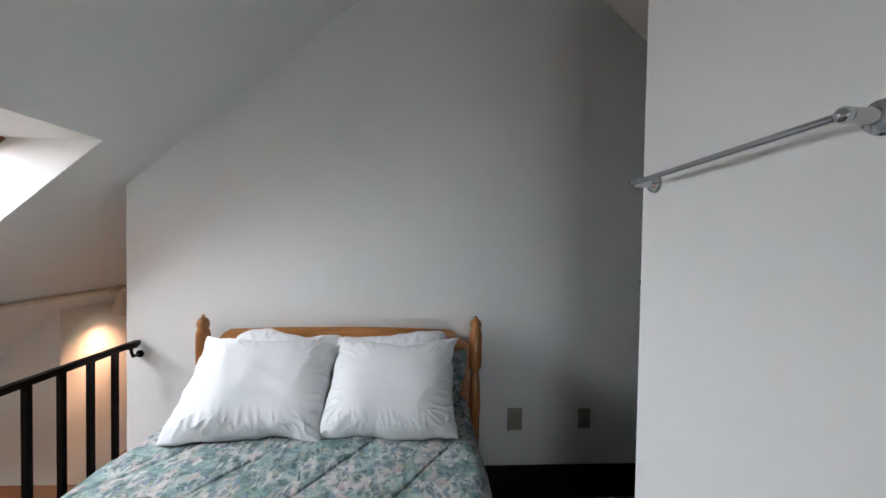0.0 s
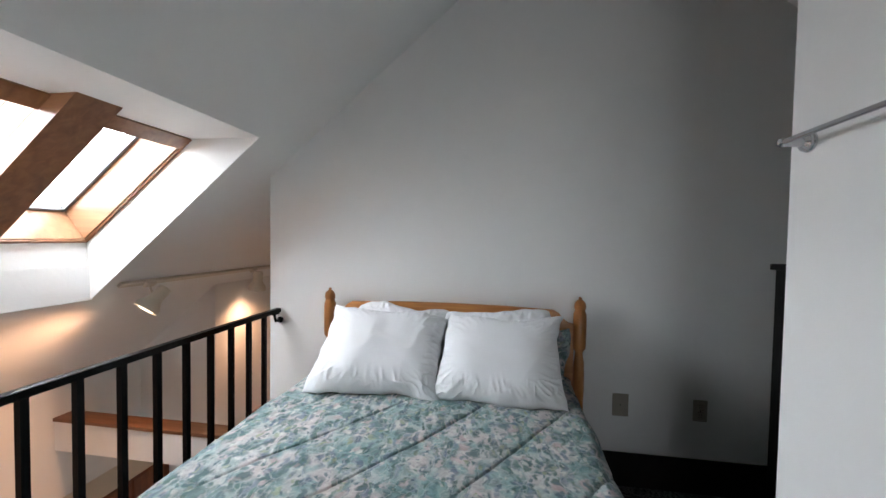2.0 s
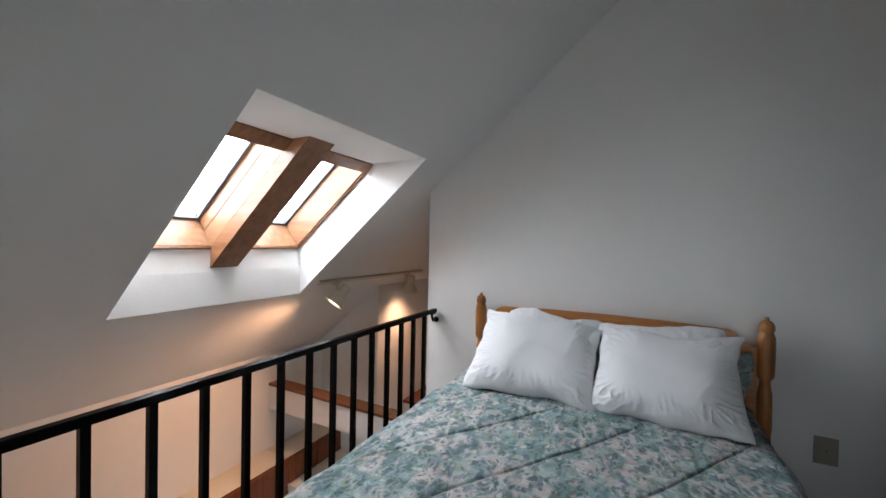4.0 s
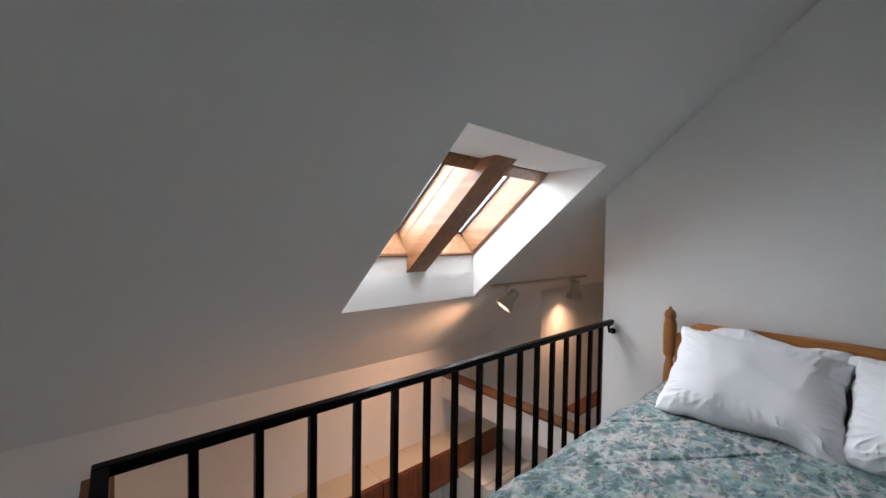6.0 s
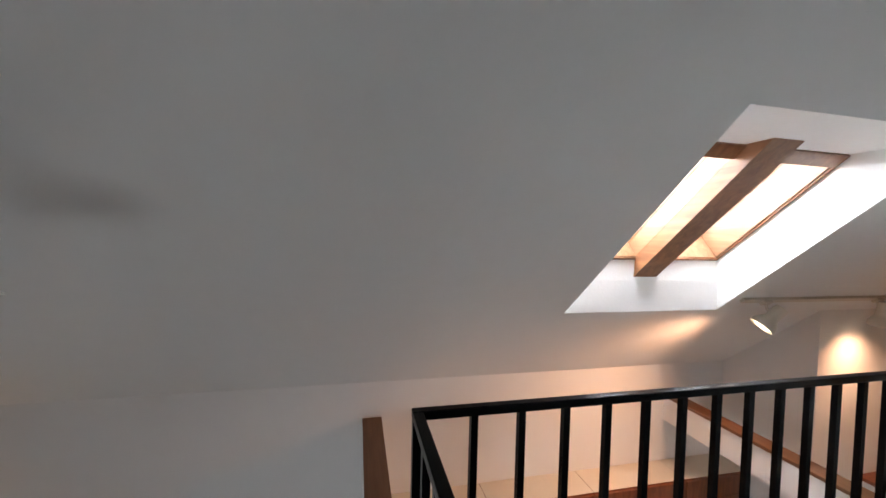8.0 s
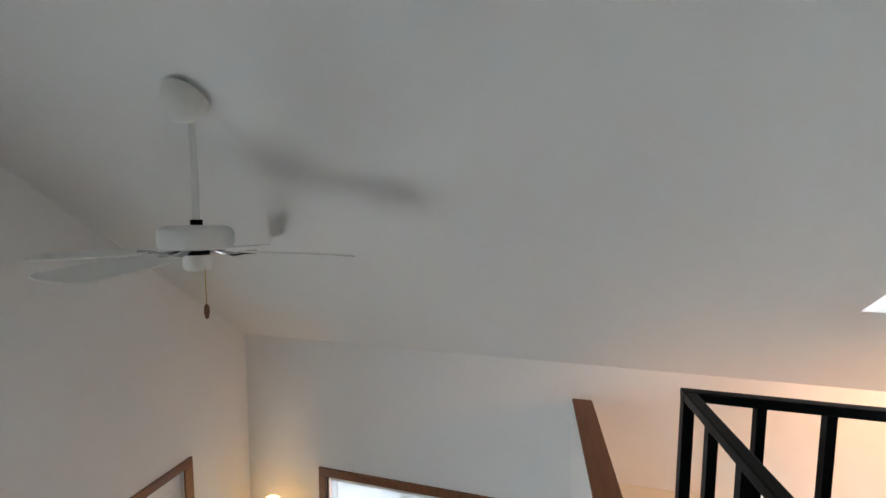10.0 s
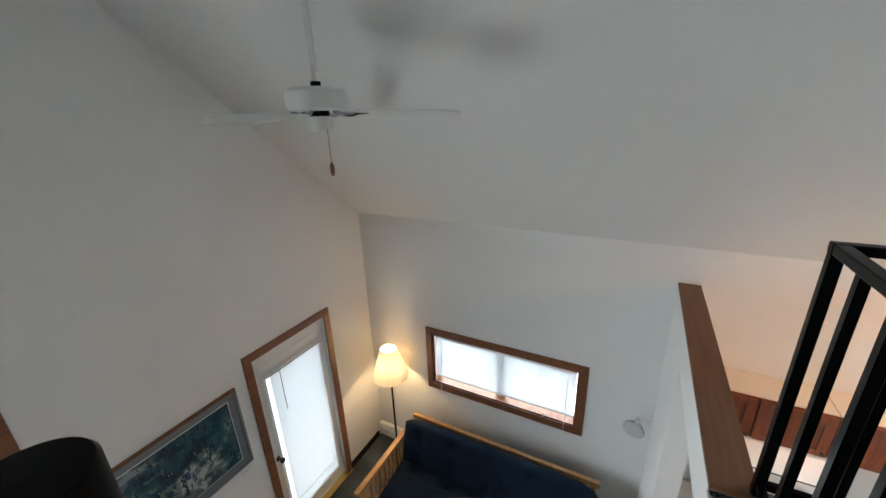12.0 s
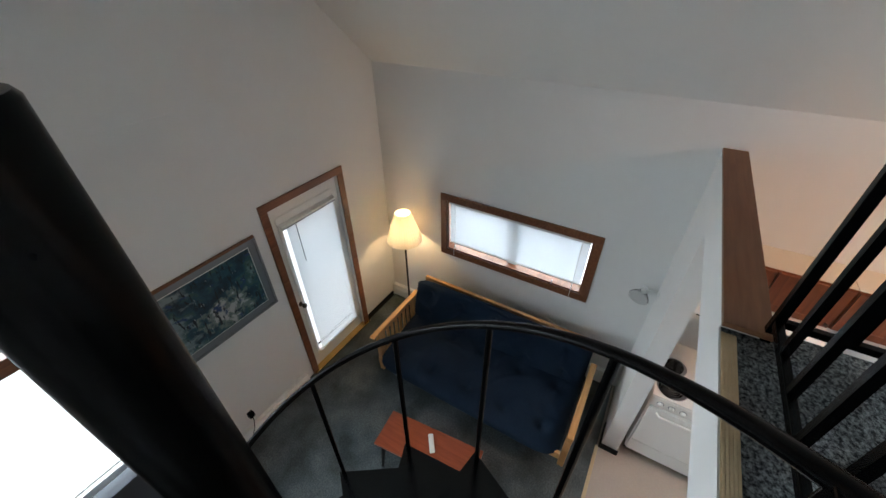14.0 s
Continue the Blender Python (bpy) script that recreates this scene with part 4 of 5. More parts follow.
ds = thing("dresser", (1.85, 2.28, 0), "tall black wooden dresser with moulded top", "dresser")
part("body", box(B(), (1.562, 2.06, 0.0), (2.12, 2.478, 1.218), 0.004), DARKBASE, ds)
part("top", box(B(), (1.535, 2.035, 1.218), (2.14, 2.481, 1.25), 0.006), DARKBASE, ds)
for k in range(4):
    dr = part("drawer", box(B(), (1.58, 2.048, 0.10 + 0.28 * k), (2.10, 2.06, 0.365 + 0.28 * k), 0.004), DARKBASE, ds)
    part("knob", lathe(B(), [(0.006, 0), (0.006, 0.012), (0.014, 0.02), (0.0001, 0.026)], (1.84, 2.048, 0.23 + 0.28 * k), 12, pose(0, 0, 0, 90)), CHROME, dr)

# ---- track lights ----
tr = thing("track_light", (-2.05, 2.9, roof(-2.05)), "cream ceiling track with two lit spot heads", "track light")
TX = -2.055
tz = roof(TX)
tilt = math.atan(PITCH)
tm = Matrix.Translation((TX, 0, tz)) @ Matrix.Rotation(-tilt, 4, "Y")
part("track", box(B(), (-0.018, 2.215, -0.022), (0.018, 3.72, -0.0005), 0.003, tm), CREAM, tr)


def spot_head(y, aim, lit):
    top = tm @ Vector((0, y, -0.022))
    base = part("adapter", box(B(), (-0.02, y - 0.035, -0.040), (0.02, y + 0.035, -0.022), 0.004, tm), CREAM, tr)
    neck = top + Vector((0.035, 0.01, -0.10))
    part("stem", tube(B(), [top, top + Vector((0.01, 0, -0.04)), neck], 0.007, 10), CREAM, tr, "", True)
    q = Vector(aim).normalized().to_track_quat("Z", "Y").to_matrix().to_4x4()
    m = Matrix.Translation(neck) @ q
    bm = lathe(B(), [(0.010, -0.075), (0.030, -0.07), (0.034, -0.06), (0.034, 0.0), (0.040, 0.015), (0.060, 0.045), (0.062, 0.07), (0.057, 0.07), (0.055, 0.05), (0.03, 0.02), (0.0001, 0.02)], (0, 0, 0), 24)
    bmesh.ops.transform(bm, matrix=m @ Matrix.Scale(1.2, 4), verts=bm.verts[:])
    head_part = part("head", bm, CREAM, tr, "cream bell-shaped lamp head", True)
    bm = lathe(B(), [(0.0001, 0.075), (0.035, 0.07), (0.052, 0.058), (0.053, 0.05), (0.0001, 0.048)], (0, 0, 0), 24)
    bmesh.ops.transform(bm, matrix=m @ Matrix.Scale(1.2, 4), verts=bm.verts[:])
    part("bulb", bm, BULB, head_part, "glowing reflector bulb", True)
    lamp = new("spot_lamp", bpy.data.lights.new("spot_lamp", "SPOT"))
    lamp.data.energy, lamp.data.color, lamp.data.spot_size, lamp.data.spot_blend, lamp.data.shadow_soft_size = lit, (1.0, 0.53, 0.30), radians(130), 1.0, 0.06
    lamp.matrix_world = look(m @ Vector((0, 0, 0.10)), m @ Vector((0, 0, 1)))


spot_head(2.40, (-0.55, -1.15, -1.45), SPOT_W)
spot_head(3.42, (-0.12, 0.05, -1.0), SPOT_W * 0.36)

# ---- ceiling fan ----
FX, FY = -1.165, -1.69
fan = thing("ceiling_fan", (FX, FY, 1.24), "white four-blade ceiling fan on a downrod", "ceiling fan")
ctop = roof(FX)
can = lathe(B(), [(0.075, 0.0), (0.073, -0.02), (0.055, -0.075), (0.03, -0.10), (0.014, -0.105)], (FX + 0.02, FY, ctop + 0.005), 28, Matrix.Rotation(-tilt * 0.75, 4, "Y"))
part("canopy", can, FANWHITE, fan, "white bell canopy", True)
part("downrod", rod(B(), (FX, FY, ctop - 0.09), (FX, FY, 1.36), 0.0125, 14), FANWHITE, fan, "", True)
part("collar", rod(B(), (FX, FY, 1.352), (FX, FY, 1.375), 0.02, 16), BLACK, fan, "dark collar", True)
part("motor", lathe(B(), [(0.03, 1.355), (0.10, 1.352), (0.118, 1.34), (0.122, 1.325), (0.122, 1.285), (0.116, 1.272), (0.09, 1.266), (0.0001, 1.266)], (FX, FY, 0), 36), FANWHITE, fan, "round white motor housing", True)
part("hub", rod(B(), (FX, FY, 1.245), (FX, FY, 1.266), 0.04, 20), BLACK, fan, "", True)
part("switch_housing", lathe(B(), [(0.045, 1.245), (0.048, 1.235), (0.048, 1.20), (0.04, 1.188), (0.0001, 1.185)], (FX, FY, 0), 28), FANWHITE, fan, "", True)
for k in range(4):
    m = Matrix.Translation((FX, FY, 1.262)) @ Matrix.Rotation(radians(108 + 90 * k), 4, "Z")
    bm = tube(B(), [m @ Vector(p) for p in ((0.06, 0, 0.0), (0.10, 0, -0.012), (0.135, 0, -0.016), (0.17, 0, -0.008), (0.21, 0, -0.006))], 0.008, 8)
    part("blade_iron", bm, CHROME, fan, "", True)
    bm = B()
    out = [(0.17, -0.045), (0.22, -0.055), (0.38, -0.064), (0.52, -0.066), (0.555, -0.058), (0.572, -0.03), (0.574, 0.0), (0.572, 0.03), (0.555, 0.058), (0.52, 0.066), (0.38, 0.064), (0.22, 0.055), (0.17, 0.045)]
    prism(bm, out, 2, -0.003, 0.003)
    bmesh.ops.transform(bm, matrix=m @ Matrix.Rotation(radians(2.5), 4, "Y") @ Matrix.Rotation(radians(-9), 4, "X"), verts=bm.verts[:])
    part("blade", bm, FANWHITE, fan)
part("pull_chain", rod(B(), (FX + 0.015, FY + 0.045, 1.195), (FX + 0.015, FY + 0.045, 1.06), 0.0018, 6), BRASS, fan)
part("pull_fob", lathe(B(), [(0.003, 1.065), (0.008, 1.055), (0.010, 1.035), (0.006, 1.012), (0.0001, 1.008)], (FX + 0.015, FY + 0.045, 0), 12), CAPWOOD, fan, "small wooden pull fob", True)

# ---- living room ----
FU0, FU1 = -2.49, -0.41
fu = thing("futon", (-2.2, -1.45, ZF), "light wood futon sofa with navy tufted mattress", "sofa")
for y0 in (FU0, FU1 - 0.06):
    y1 = y0 + 0.06
    part("arm", box(B(), (-2.58, y0 + 0.002, ZF + 0.585), (-1.75, y1 - 0.002, ZF + 0.61), 0.008), FUTONWOOD, fu, "flat wooden armrest")
    part("arm_rail", box(B(), (-2.52, y0 + 0.012, ZF + 0.18), (-1.86, y1 - 0.012, ZF + 0.24), 0.004), FUTONWOOD, fu)
    part("arm_rail", box(B(), (-2.52, y0 + 0.012, ZF + 0.54), (-1.86, y1 - 0.012, ZF + 0.585), 0.004), FUTONWOOD, fu)
    for x in (-2.52, -1.86):
        part("leg", box(B(), (x - 0.03, y0 + 0.003, ZF), (x + 0.03, y1 - 0.003, ZF + 0.585), 0.005), FUTONWOOD, fu)
    sl = mesh_of("arm_slat", box(B(), (-0.016, -0.008, 0), (0.016, 0.008, 0.30)), FUTONWOOD)
    for i in range(8):
        piece("arm_slat", sl, fu, (-2.44 + 0.074 * i, (y0 + y1) / 2, ZF + 0.24))
part("front_rail", box(B(), (-1.80, FU0 + 0.06, ZF + 0.20), (-1.77, FU1 - 0.06, ZF + 0.29), 0.005), FUTONWOOD, fu)
part("back_rail", box(B(), (-2.74, FU0 + 0.07, ZF + 0.685), (-2.70, FU1 - 0.07, ZF + 0.745), 0.006), FUTONWOOD, fu, "wooden top rail behind the mattress")
part("back_leg", box(B(), (-2.74, FU0 + 0.10, ZF + 0.2), (-2.705, FU0 + 0.15, ZF + 0.685), 0.004), FUTONWOOD, fu)
part("back_leg", box(B(), (-2.74, FU1 - 0.15, ZF + 0.2), (-2.705, FU1 - 0.10, ZF + 0.685), 0.004), FUTONWOOD, fu)


def cushion(w, d, t, rows, cols, seed, nx=140, ny=64):
    """A tufted pad in x (depth) and y (width), its upper side to +z."""
    bm = B()
    top, bot = [], []
    for j in range(ny + 1):
        ra, rb = [], []
        for i in range(nx + 1):
            u, v = i / nx, j / ny
            e = (max(0, 1 - abs(2 * u - 1) ** 11) * max(0, 1 - abs(2 * v - 1) ** 3.4)) ** 0.5
            va = v * (1 - 0.13 * abs(2 * u - 1) ** 16)
            tuft = 0
            for a in range(rows):
                for b in range(cols):
                    du, dv = (u - (b + 0.5) / cols) * w, (v - (a + 0.5) / rows) * d
                    tuft += 0.045 * math.exp(-(du * du + dv * dv) / 0.0028) + 0.035 * math.exp(-(du * du + dv * dv) / 0.018)
            wob = 0.026 * noise.noise((u * w * 3 + seed, v * d * 3, 0)) + 0.013 * max(0, 1 - 6 * abs(noise.noise((u * w * 3.5, v * d * 3.5 + seed, 2))))
            ra.append(bm.verts.new((va * d, u * w, (t * (0.5 + 0.5 * e) - tuft * e + wob * e))))
            rb.append(bm.verts.new((va * d, u * w, t * 0.5 - 0.5 * t * e)))
        top.append(ra)
        bot.append(rb)
    for g_ in (top, bot):
        for r0, r1 in zip(g_, g_[1:]):
            for i in range(nx):
                bm.faces.new((r0[i], r0[i + 1], r1[i + 1], r1[i]))
    bmesh.ops.remove_doubles(bm, verts=bm.verts[:], dist=1e-4)
    return bm


wid = FU1 - FU0 - 0.15
bm = cushion(wid, 0.84, 0.24, 2, 5, 2.0)
bmesh.ops.transform(bm, matrix=pose(-2.55, FU0 + 0.075, ZF + 0.22, 0, 5, 0), verts=bm.verts[:])
part("seat_cushion", bm, NAVY, fu, "navy tufted seat", True)
bm = cushion(wid, 0.50, 0.20, 2, 5, 7.0)
bmesh.ops.transform(bm, matrix=pose(-2.545, FU0 + 0.075, ZF + 0.33, 0, -103, 0) @ Matrix.Diagonal((1, 1, -1, 1)), verts=bm.verts[:])
part("back_cushion", bm, NAVY, fu, "navy tufted back", True)

tm2 = pose(-1.20, -1.43, 0, 0, 0, 6)
ct = thing("coffee_table", (-1.20, -1.40, ZF), "low reddish cherry coffee table on the carpet", "table")
bm = box(B(), (-0.16, -0.43, ZF + 0.39), (0.16, 0.43, ZF + 0.42), 0.005, tm2)
part("tabletop", bm, TABLEWOOD, ct)
part("apron", box(B(), (-0.13, -0.39, ZF + 0.33), (0.13, 0.39, ZF + 0.389), 0.003, tm2), DARKBASE, ct)
for sx in (-1, 1):
    for sy in (-1, 1):
        part("leg", rod(B(), tm2 @ Vector((0.145 * sx, 0.40 * sy, ZF)), tm2 @ Vector((0.12 * sx, 0.37 * sy, ZF + 0.34)), 0.012, 10, 0.02), DARKBASE, ct)
rc = thing("remote_control", (-1.235, -1.42, ZF + 0.42), "slim white remote control lying on the coffee table", "remote")
rm = pose(-1.235, -1.42, ZF + 0.421, 0, 0, -52)
part("shell", box(B(), (-0.022, -0.08, 0), (0.022, 0.08, 0.018), 0.0085, rm), TRIM_W, rc)
part("keypad", box(B(), (-0.014, -0.03, 0.016), (0.014, 0.06, 0.0175), 0.0005, rm), GREY, rc)

# floor lamp in the corner
LX, LY = -2.70, -2.68
fl = thing("floor_lamp", (LX, LY, ZF), "lit floor lamp with cream pleated shade and thin dark pole", "floor lamp")
part("base", lathe(B(), [(0.13, 0), (0.13, 0.012), (0.10, 0.025), (0.02, 0.035), (0.012, 0.05)], (LX, LY, ZF), 28), DARKBASE, fl, "", True)
part("pole", rod(B(), (LX, LY, ZF + 0.04), (LX, LY, ZF + 1.22), 0.011, 12), DARKBASE, fl, "", True)
bm = B()
n = 72
rings = []
for r, z in ((0.198, 1.18), (0.166, 1.28), (0.132, 1.38), (0.101, 1.475), (0.084, 1.525)):
    rings.append([bm.verts.new((LX + (r + (0.004 if i % 2 else 0)) * math.cos(i * math.tau / n), LY + (r + (0.004 if i % 2 else 0)) * math.sin(i * math.tau / n), ZF + z)) for i in range(n)])
for a, b in zip(rings, rings[1:]):
    for i in range(n):
        bm.faces.new((a[i], a[(i + 1) % n], b[(i + 1) % n], b[i]))
part("shade", bm, SHADE, fl, "cream pleated fabric shade")
bm = lathe(B(), [(0.012, 1.24), (0.02, 1.29), (0.032, 1.33), (0.028, 1.37), (0.0001, 1.38)], (LX, LY, ZF), 16)
bulb = part("bulb", bm, BULB, fl, "", True)
bulb.visible_shadow = False
lamp = new("floor_lamp_light", bpy.data.lights.new("floor_lamp_light", "POINT"))
lamp.data.energy, lamp.data.color, lamp.data.shadow_soft_size = LAMP_W, (1.0, 0.62, 0.30), 0.04
lamp.location = (LX, LY, ZF + 1.33)

# framed picture
pc = thing("framed_picture", (-0.786, YS, -1.045), "framed dark teal painting with grey mat on the wall", "picture")
p0, p1, q0, q1 = -1.282, -0.29, -1.405, -0.685
for lo, hi in (((p0, q0), (p1, q0 + 0.016)), ((p0, q1 - 0.016), (p1, q1)), ((p0, q0 + 0.016), (p0 + 0.016, q1 - 0.016)), ((p1 - 0.016, q0 + 0.016), (p1, q1 - 0.016))):
    part("frame", box(B(), (lo[0], YS + 0.001, lo[1]), (hi[0], YS + 0.028, hi[1]), 0.003), GREY if lo[1] != q1 - 0.016 else CAPWOOD, pc)
part("mat_board", box(B(), (p0 + 0.016, YS + 0.006, q0 + 0.016), (p1 - 0.016, YS + 0.012, q1 - 0.016)), GREY, pc, "grey mat board")
part("fillet", box(B(), (p0 + 0.072, YS + 0.012, q0 + 0.075), (p1 - 0.072, YS + 0.0135, q1 - 0.075)), TRIM_W, pc)
part("image", box(B(), (p0 + 0.078, YS + 0.0136, q0 + 0.081), (p1 - 0.078, YS + 0.015, q1 - 0.081)), PICTURE, pc, "dark teal painted scene of loose shapes")


# ---- kitchen ----
def cabinet(y0, y1, z0, z1, doors, label):
    c = thing("kitchen_cabinet", (XW, (y0 + y1) / 2, z0), label, "cabinet", "wall cabinets over the kitchen")
    xf = -2.655
    part("body", box(B(), (XW + 0.003, y0, z0), (xf, y1, z1), 0.002), CABWOOD, c)
    part("top_panel", box(B(), (XW + 0.003, y0 + 0.001, z1), (xf - 0.002, y1 - 0.001, z1 + 0.004)), CREAM, c, "pale cream top of the cabinet")
    w = (y1 - y0) / doors
    for k in range(doors):
        a, b = y0 + w * k + 0.008, y0 + w * (k + 1) - 0.008
        d_ = part("door", wall_with_holes(B(), "x", xf, 0.018, a, b, z0 + 0.008, z1 - 0.012, [(a + 0.05, b - 0.05, z0 + 0.055, z1 - 0.06)]), CABWOOD, c)
        part("panel", box(B(), (xf + 0.002, a + 0.05, z0 + 0.055), (xf + 0.009, b - 0.05, z1 - 0.06), 0.002), CABWOOD, d_)
        bm = lathe(B(), [(0.006, 0), (0.006, 0.012), (0.013, 0.018), (0.012, 0.024), (0.0001, 0.026)], (xf + 0.018, b - 0.025, z0 + 0.04), 12, pose(0, 0, 0, 0, 90, 0))
        part("knob", bm, BRONZE, d_, "", True)


CT = -0.577
cabinet(-0.02, 0.76, -0.90, CT, 2, "short reddish wood wall cabinet above the range")
cabinet(0.763, 1.62, -0.90, CT, 2, "reddish wood wall cabinet with panelled doors")
cabinet(1.623, 2.48, -0.90, CT, 2, "reddish wood wall cabinet with panelled doors")
cabinet(2.483, 3.14, -0.815, CT, 2, "short reddish wood wall cabinet above the refrigerator")

hd = thing("range_hood", (XW, 0.37, -1.0), "white enamel range hood below the cabinet", "range hood")
part("shell", prism(B(), [(XW + 0.004, -0.903), (-2.62, -0.903), (-2.47, -0.98), (-2.47, -1.03), (XW + 0.004, -1.03)], 1, 0.0, 0.755), TRIM_W, hd)
part("vent_strip", box(B(), (-2.60, 0.05, -0.985), (-2.464, 0.70, -0.980), 0.001, pose(0, 0, 0)), DARKBASE, hd)

rg = thing("range", (-2.6, 0.38, ZF), "white enamel kitchen range with coil burners", "stove")
SX0, SX1, SY0, SY1, SZ = XW + 0.02, -2.27, 0.016, 0.757, ZF + 0.915
part("body", box(B(), (SX0, SY0, ZF + 0.09), (SX1, SY1, SZ - 0.02), 0.006), TRIM_W, rg)
part("cooktop", box(B(), (SX0, SY0 - 0.001, SZ - 0.02), (SX1 + 0.012, SY1 + 0.001, SZ), 0.007), TRIM_W, rg)
part("toe_kick", box(B(), (SX0, SY0 + 0.01, ZF), (SX1 - 0.04, SY1 - 0.01, ZF + 0.09)), DARKBASE, rg)
od = part("oven_door", box(B(), (SX1, SY0 + 0.01, ZF + 0.27), (SX1 + 0.028, SY1 - 0.01, SZ - 0.14), 0.006), TRIM_W, rg)
part("handle", tube(B(), [(SX1 + 0.028, SY0 + 0.08, SZ - 0.18), (SX1 + 0.06, SY0 + 0.10, SZ - 0.18), (SX1 + 0.06, SY1 - 0.10, SZ - 0.18), (SX1 + 0.028, SY1 - 0.08, SZ - 0.18)], 0.010, 10), TRIM_W, od)
part("drawer", box(B(), (SX1, SY0 + 0.01, ZF + 0.10), (SX1 + 0.022, SY1 - 0.01, ZF + 0.255), 0.005), TRIM_W, rg)
part("control_panel", box(B(), (SX1, SY0 + 0.005, SZ - 0.125), (SX1 + 0.014, SY1 - 0.005, SZ - 0.022), 0.004), TRIM_W, rg)
for y in (0.09, 0.17, 0.25, 0.50, 0.58):
    k_ = part("dial", lathe(B(), [(0.021, 0), (0.020, 0.008), (0.016, 0.012), (0.014, 0.026), (0.0001, 0.028)], (SX1 + 0.014, y, SZ - 0.075), 20, pose(0, 0, 0, 0, 90, 0)), TRIM_W, rg, "", True)
    part("ring", lathe(B(), [(0.025, 0.0), (0.025, 0.002), (0.022, 0.003)], (SX1 + 0.0145, y, SZ - 0.075), 20, pose(0, 0, 0, 0, 90, 0)), GREY, k_)
for x, y, r in ((-2.62, 0.135, 0.075), (-2.39, 0.14, 0.095), (-2.62, 0.575, 0.095), (-2.39, 0.57, 0.075)):
    bw = part("drip_pan", lathe(B(), [(r + 0.02, 0.001), (r + 0.018, 0.006), (r + 0.008, 0.004), (r * 0.6, 0.002), (0.02, 0.001)], (x, y, SZ), 28), CHROME, rg, "chrome drip pan", True)
    pts = [(x + (0.015 + (r - 0.015) * t / 90) * math.cos(t * 0.28), y + (0.015 + (r - 0.015) * t / 90) * math.sin(t * 0.28), SZ + 0.012) for t in range(0, 91)]
    part("coil", tube(B(), pts, 0.0045, 6), BLACK, bw, "black coil element", True)

fr = thing("refrigerator", (-2.6, 2.82, ZF), "white refrigerator below the cabinets", "refrigerator")
part("body", box(B(), (XW + 0.03, 2.49, ZF + 0.02), (-2.325, 3.135, -0.82), 0.012), FRIDGE, fr, "", True)
part("door", box(B(), (-2.321, 2.495, ZF + 0.08), (-2.255, 3.13, -1.36), 0.014), FRIDGE, fr, "", True)
part("freezer_door", box(B(), (-2.321, 2.495, -1.35), (-2.255, 3.13, -0.825), 0.014), FRIDGE, fr, "", True)
part("handle", box(B(), (-2.255, 2.52, -1.75), (-2.22, 2.545, -1.40), 0.006), FRIDGE, fr)
part("handle", box(B(), (-2.255, 2.52, -1.30), (-2.22, 2.545, -1.05), 0.006), FRIDGE, fr)

bc = thing("base_cabinet", (-2.6, 1.62, ZF), "reddish wood base cabinet below the counter", "cabinet")
part("body", box(B(), (XW + 0.003, 0.765, ZF + 0.09), (-2.34, 2.48, ZF + 0.875), 0.003), CABWOOD, bc)
part("toe_kick", box(B(), (XW + 0.003, 0.77, ZF), (-2.40, 2.475, ZF + 0.09)), DARKBASE, bc)
for k in range(4):
    a = 0.775 + 0.428 * k
    d_ = part("door", box(B(), (-2.34, a, ZF + 0.11), (-2.322, a + 0.415, ZF + 0.70), 0.004), CABWOOD, bc)
    part("drawer", box(B(), (-2.34, a, ZF + 0.715), (-2.322, a + 0.415, ZF + 0.86), 0.004), CABWOOD, bc)
wt = thing("worktop", (-2.6, 1.62, ZF + 0.875), "pale pinkish laminate worktop along the kitchen wall", "worktop")
part("slab", box(B(), (XW + 0.003, 0.765, ZF + 0.876), (-2.30, 2.485, ZF + 0.915), 0.006), VINYL, wt)
part("upstand", box(B(), (XW + 0.003, 0.765, ZF + 0.916), (XW + 0.02, 2.485, ZF + 1.01), 0.004), VINYL, wt)

# low wooden ledge in the nook
lg = thing("wooden_ledge", (-2.1, 4.1, -0.5), "stained wooden ledge on the nook wall", "shelf")
part("board", box(B(), (NOOK_X + 0.002, 3.62, -0.405), (-2.02, 4.58, -0.375), 0.004), CABWOOD, lg)
part("face", box(B(), (NOOK_X + 0.002, 3.64, -0.52), (-2.05, 4.58, -0.406), 0.003), PAINT, lg, "white painted face below the board")

# ---- small things in the living room ----
ht = thing("baseboard_heater", (-2.9, -1.65, ZF), "white metal baseboard heater along the wall behind the sofa", "heater")
part("cover", prism(B(), [(XW + 0.002, ZF + 0.03), (XW + 0.065, ZF + 0.03), (XW + 0.065, ZF + 0.13), (XW + 0.045, ZF + 0.185), (XW + 0.002, ZF + 0.19)], 1, -3.06, -0.262), TRIM_W, ht)
part("end_cap", box(B(), (XW + 0.002, -0.261, ZF + 0.02), (XW + 0.07, -0.247, ZF + 0.193), 0.003), BEIGE, ht, "beige end cap")
part("end_cap", box(B(), (XW + 0.002, -3.075, ZF + 0.02), (XW + 0.07, -3.061, ZF + 0.193), 0.003), TRIM_W, ht)
ht = thing("baseboard_heater", (0.2, YS, ZF), "white metal baseboard heater along the gable wall", "heater")
prof = [(YS + 0.014, ZF + 0.03), (YS + 0.07, ZF + 0.03), (YS + 0.07, ZF + 0.10), (YS + 0.05, ZF + 0.145), (YS + 0.014, ZF + 0.15)]
part("cover", prism(B(), prof, 0, -1.28, 1.6), TRIM_W, ht)
part("end_cap", box(B(), (-1.295, YS + 0.014, ZF + 0.02), (-1.281, YS + 0.074, ZF + 0.155), 0.003), TRIM_W, ht)

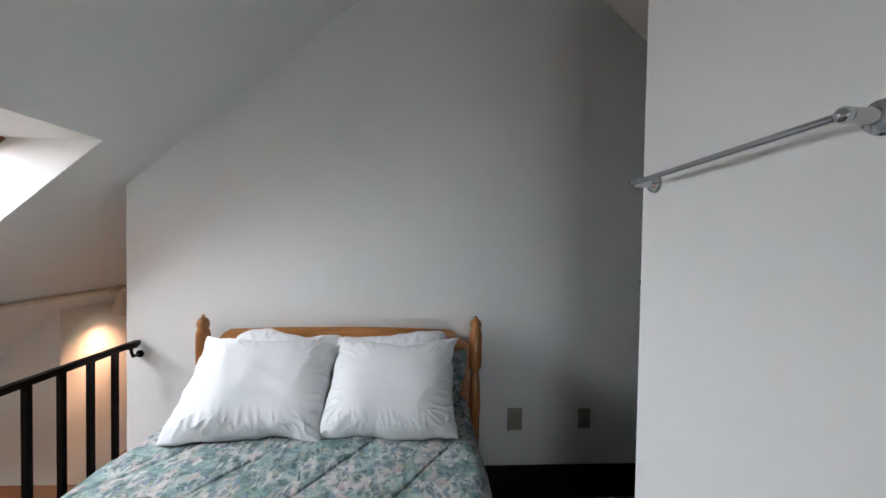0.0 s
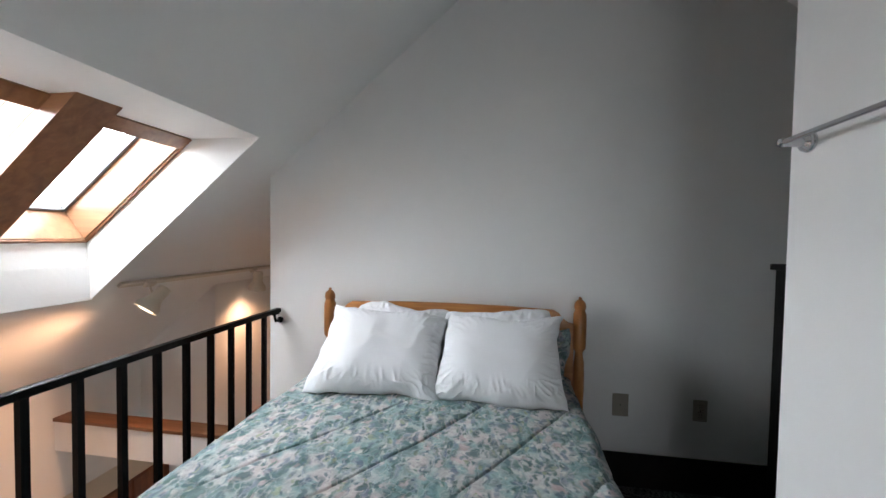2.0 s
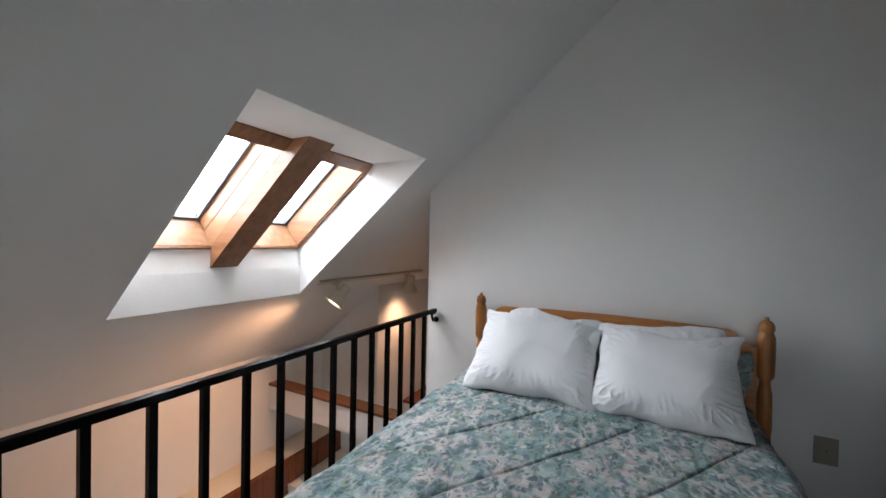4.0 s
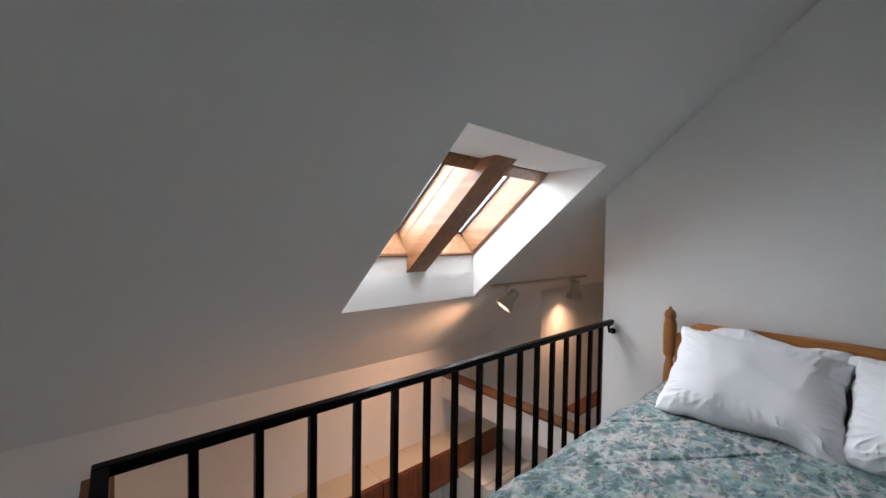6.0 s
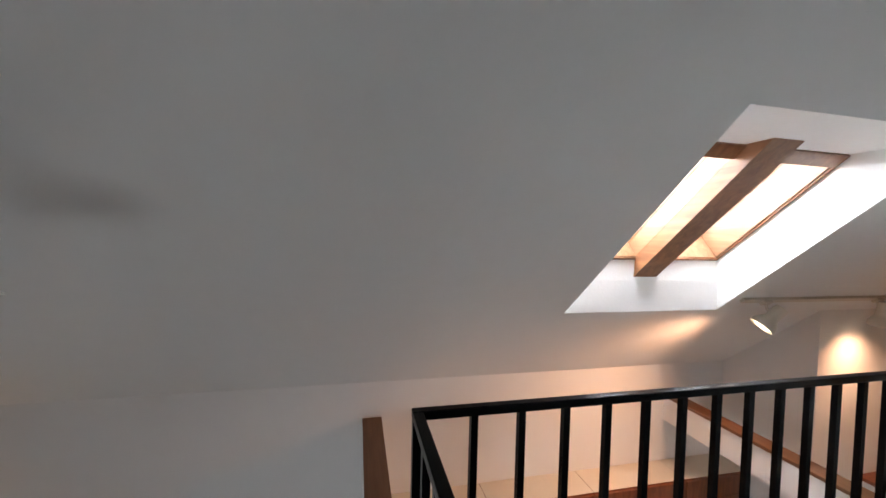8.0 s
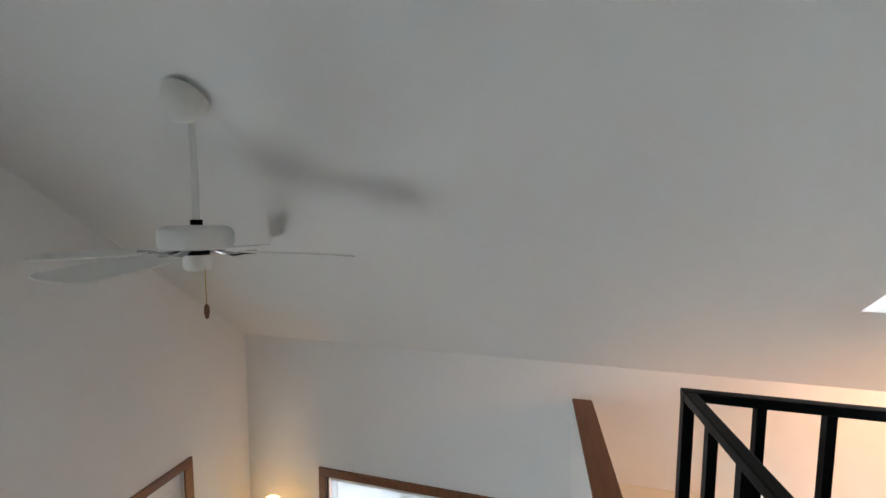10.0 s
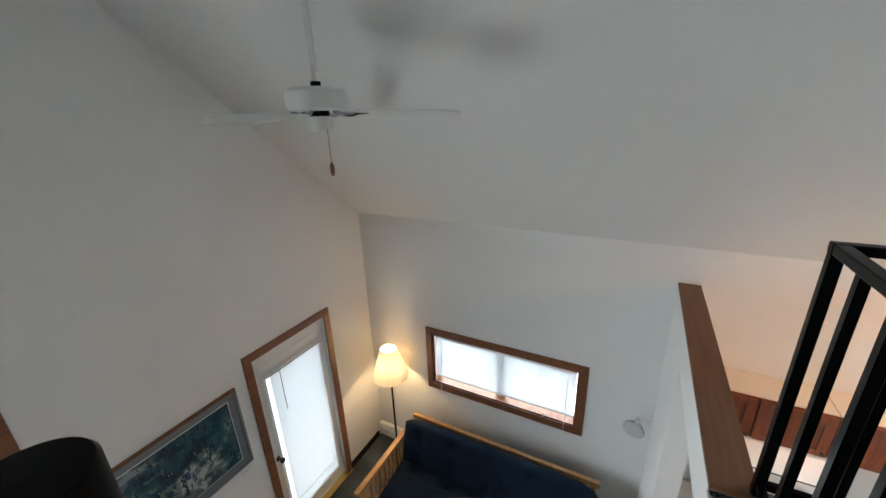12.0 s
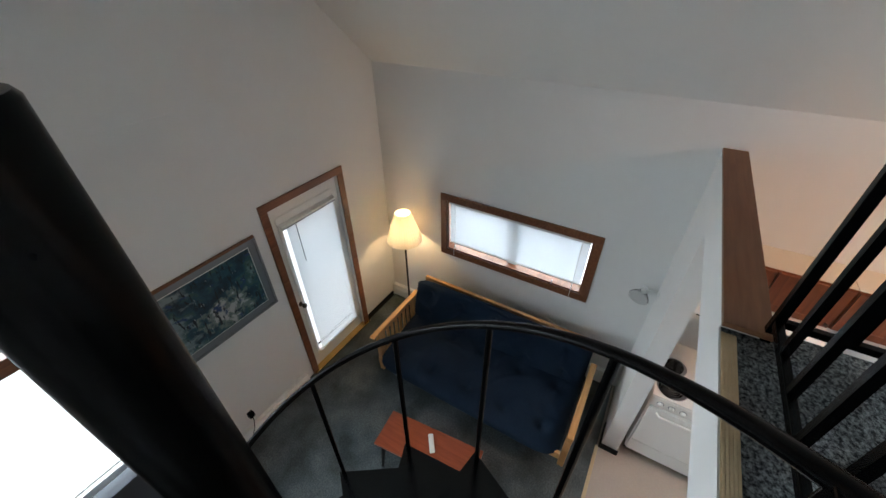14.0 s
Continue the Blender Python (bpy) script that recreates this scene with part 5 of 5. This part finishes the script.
wl = thing("wall_lamp", (-2.80, LOFT_S, -1.22), "clear glass dome wall lamp, unlit, on the stub wall", "wall lamp")
part("backplate", lathe(B(), [(0.03, 0), (0.03, 0.008), (0.012, 0.014)], (-2.80, LOFT_S, -1.17), 20, pose(0, 0, 0, 90)), TRIM_W, wl, "", True)
part("arm", tube(B(), [(-2.80, LOFT_S - 0.01, -1.17), (-2.80, LOFT_S - 0.06, -1.16), (-2.80, LOFT_S - 0.10, -1.175)], 0.008, 10), TRIM_W, wl, "", True)
dome = lathe(B(), [(0.022, 0.0), (0.026, -0.02), (0.05, -0.05), (0.078, -0.085), (0.085, -0.105), (0.082, -0.106), (0.074, -0.086), (0.046, -0.052), (0.022, -0.022)], (-2.80, LOFT_S - 0.11, -1.165), 28, pose(0, 0, 0, -12))
part("shade", dome, LAMPGLASS, wl, "clear glass dome", True)
rim = [Vector((-2.80, LOFT_S - 0.11, -1.165)) + pose(0, 0, 0, -12).to_3x3() @ Vector((0.084 * math.cos(i * math.tau / 36), 0.084 * math.sin(i * math.tau / 36), -0.106)) for i in range(37)]
part("rim", tube(B(), rim, 0.0035, 8), TRIM_W, wl, "pale rolled rim", True)
part("socket", rod(B(), (-2.80, LOFT_S - 0.11, -1.15), (-2.80, LOFT_S - 0.112, -1.20), 0.022, 16), TRIM_W, wl, "", True)

ol = thing("wall_outlet", (-0.655, YS, -2.33), "white outlet with a black plug and hanging cord", "outlet")
part("plate", box(B(), (-0.69, YS + 0.0005, -2.41), (-0.62, YS + 0.006, -2.295), 0.003), TRIM_W, ol)
part("plug", box(B(), (-0.685, YS + 0.006, -2.375), (-0.63, YS + 0.05, -2.315), 0.006), BLACK, ol, "black power adapter")
part("cord", tube(B(), [(-0.66, YS + 0.03, -2.37), (-0.655, YS + 0.04, -2.42), (-0.62, YS + 0.085, -2.45), (-0.575, YS + 0.09, -2.52), (-0.57, YS + 0.09, -2.60)], 0.004, 8), BLACK, ol, "", True)
sw = thing("light_switch", (-1.215, YS, -1.47), "white light switch plate below the picture", "switch")
part("plate", box(B(), (-1.25, YS + 0.0005, -1.535), (-1.18, YS + 0.006, -1.42), 0.003), TRIM_W, sw)
part("toggle", box(B(), (-1.22, YS + 0.006, -1.485), (-1.21, YS + 0.016, -1.465), 0.002), TRIM_W, sw)

ch = thing("armchair", (0.2, -2.6, ZF), "slate grey upholstered chair below the tall window", "chair")
part("backrest", box(B(), (-0.12, -3.00, ZF + 0.35), (0.45, -2.87, ZF + 0.90), 0.05), SLATE, ch, "", True)
part("seat", box(B(), (-0.13, -2.89, ZF + 0.30), (0.46, -2.36, ZF + 0.45), 0.04), SLATE, ch, "", True)
for x in (-0.09, 0.42):
    for y in (-2.93, -2.41):
        part("leg", rod(B(), (x, y, ZF), (x, y, ZF + 0.33), 0.014, 10, 0.02), DARKBASE, ch)
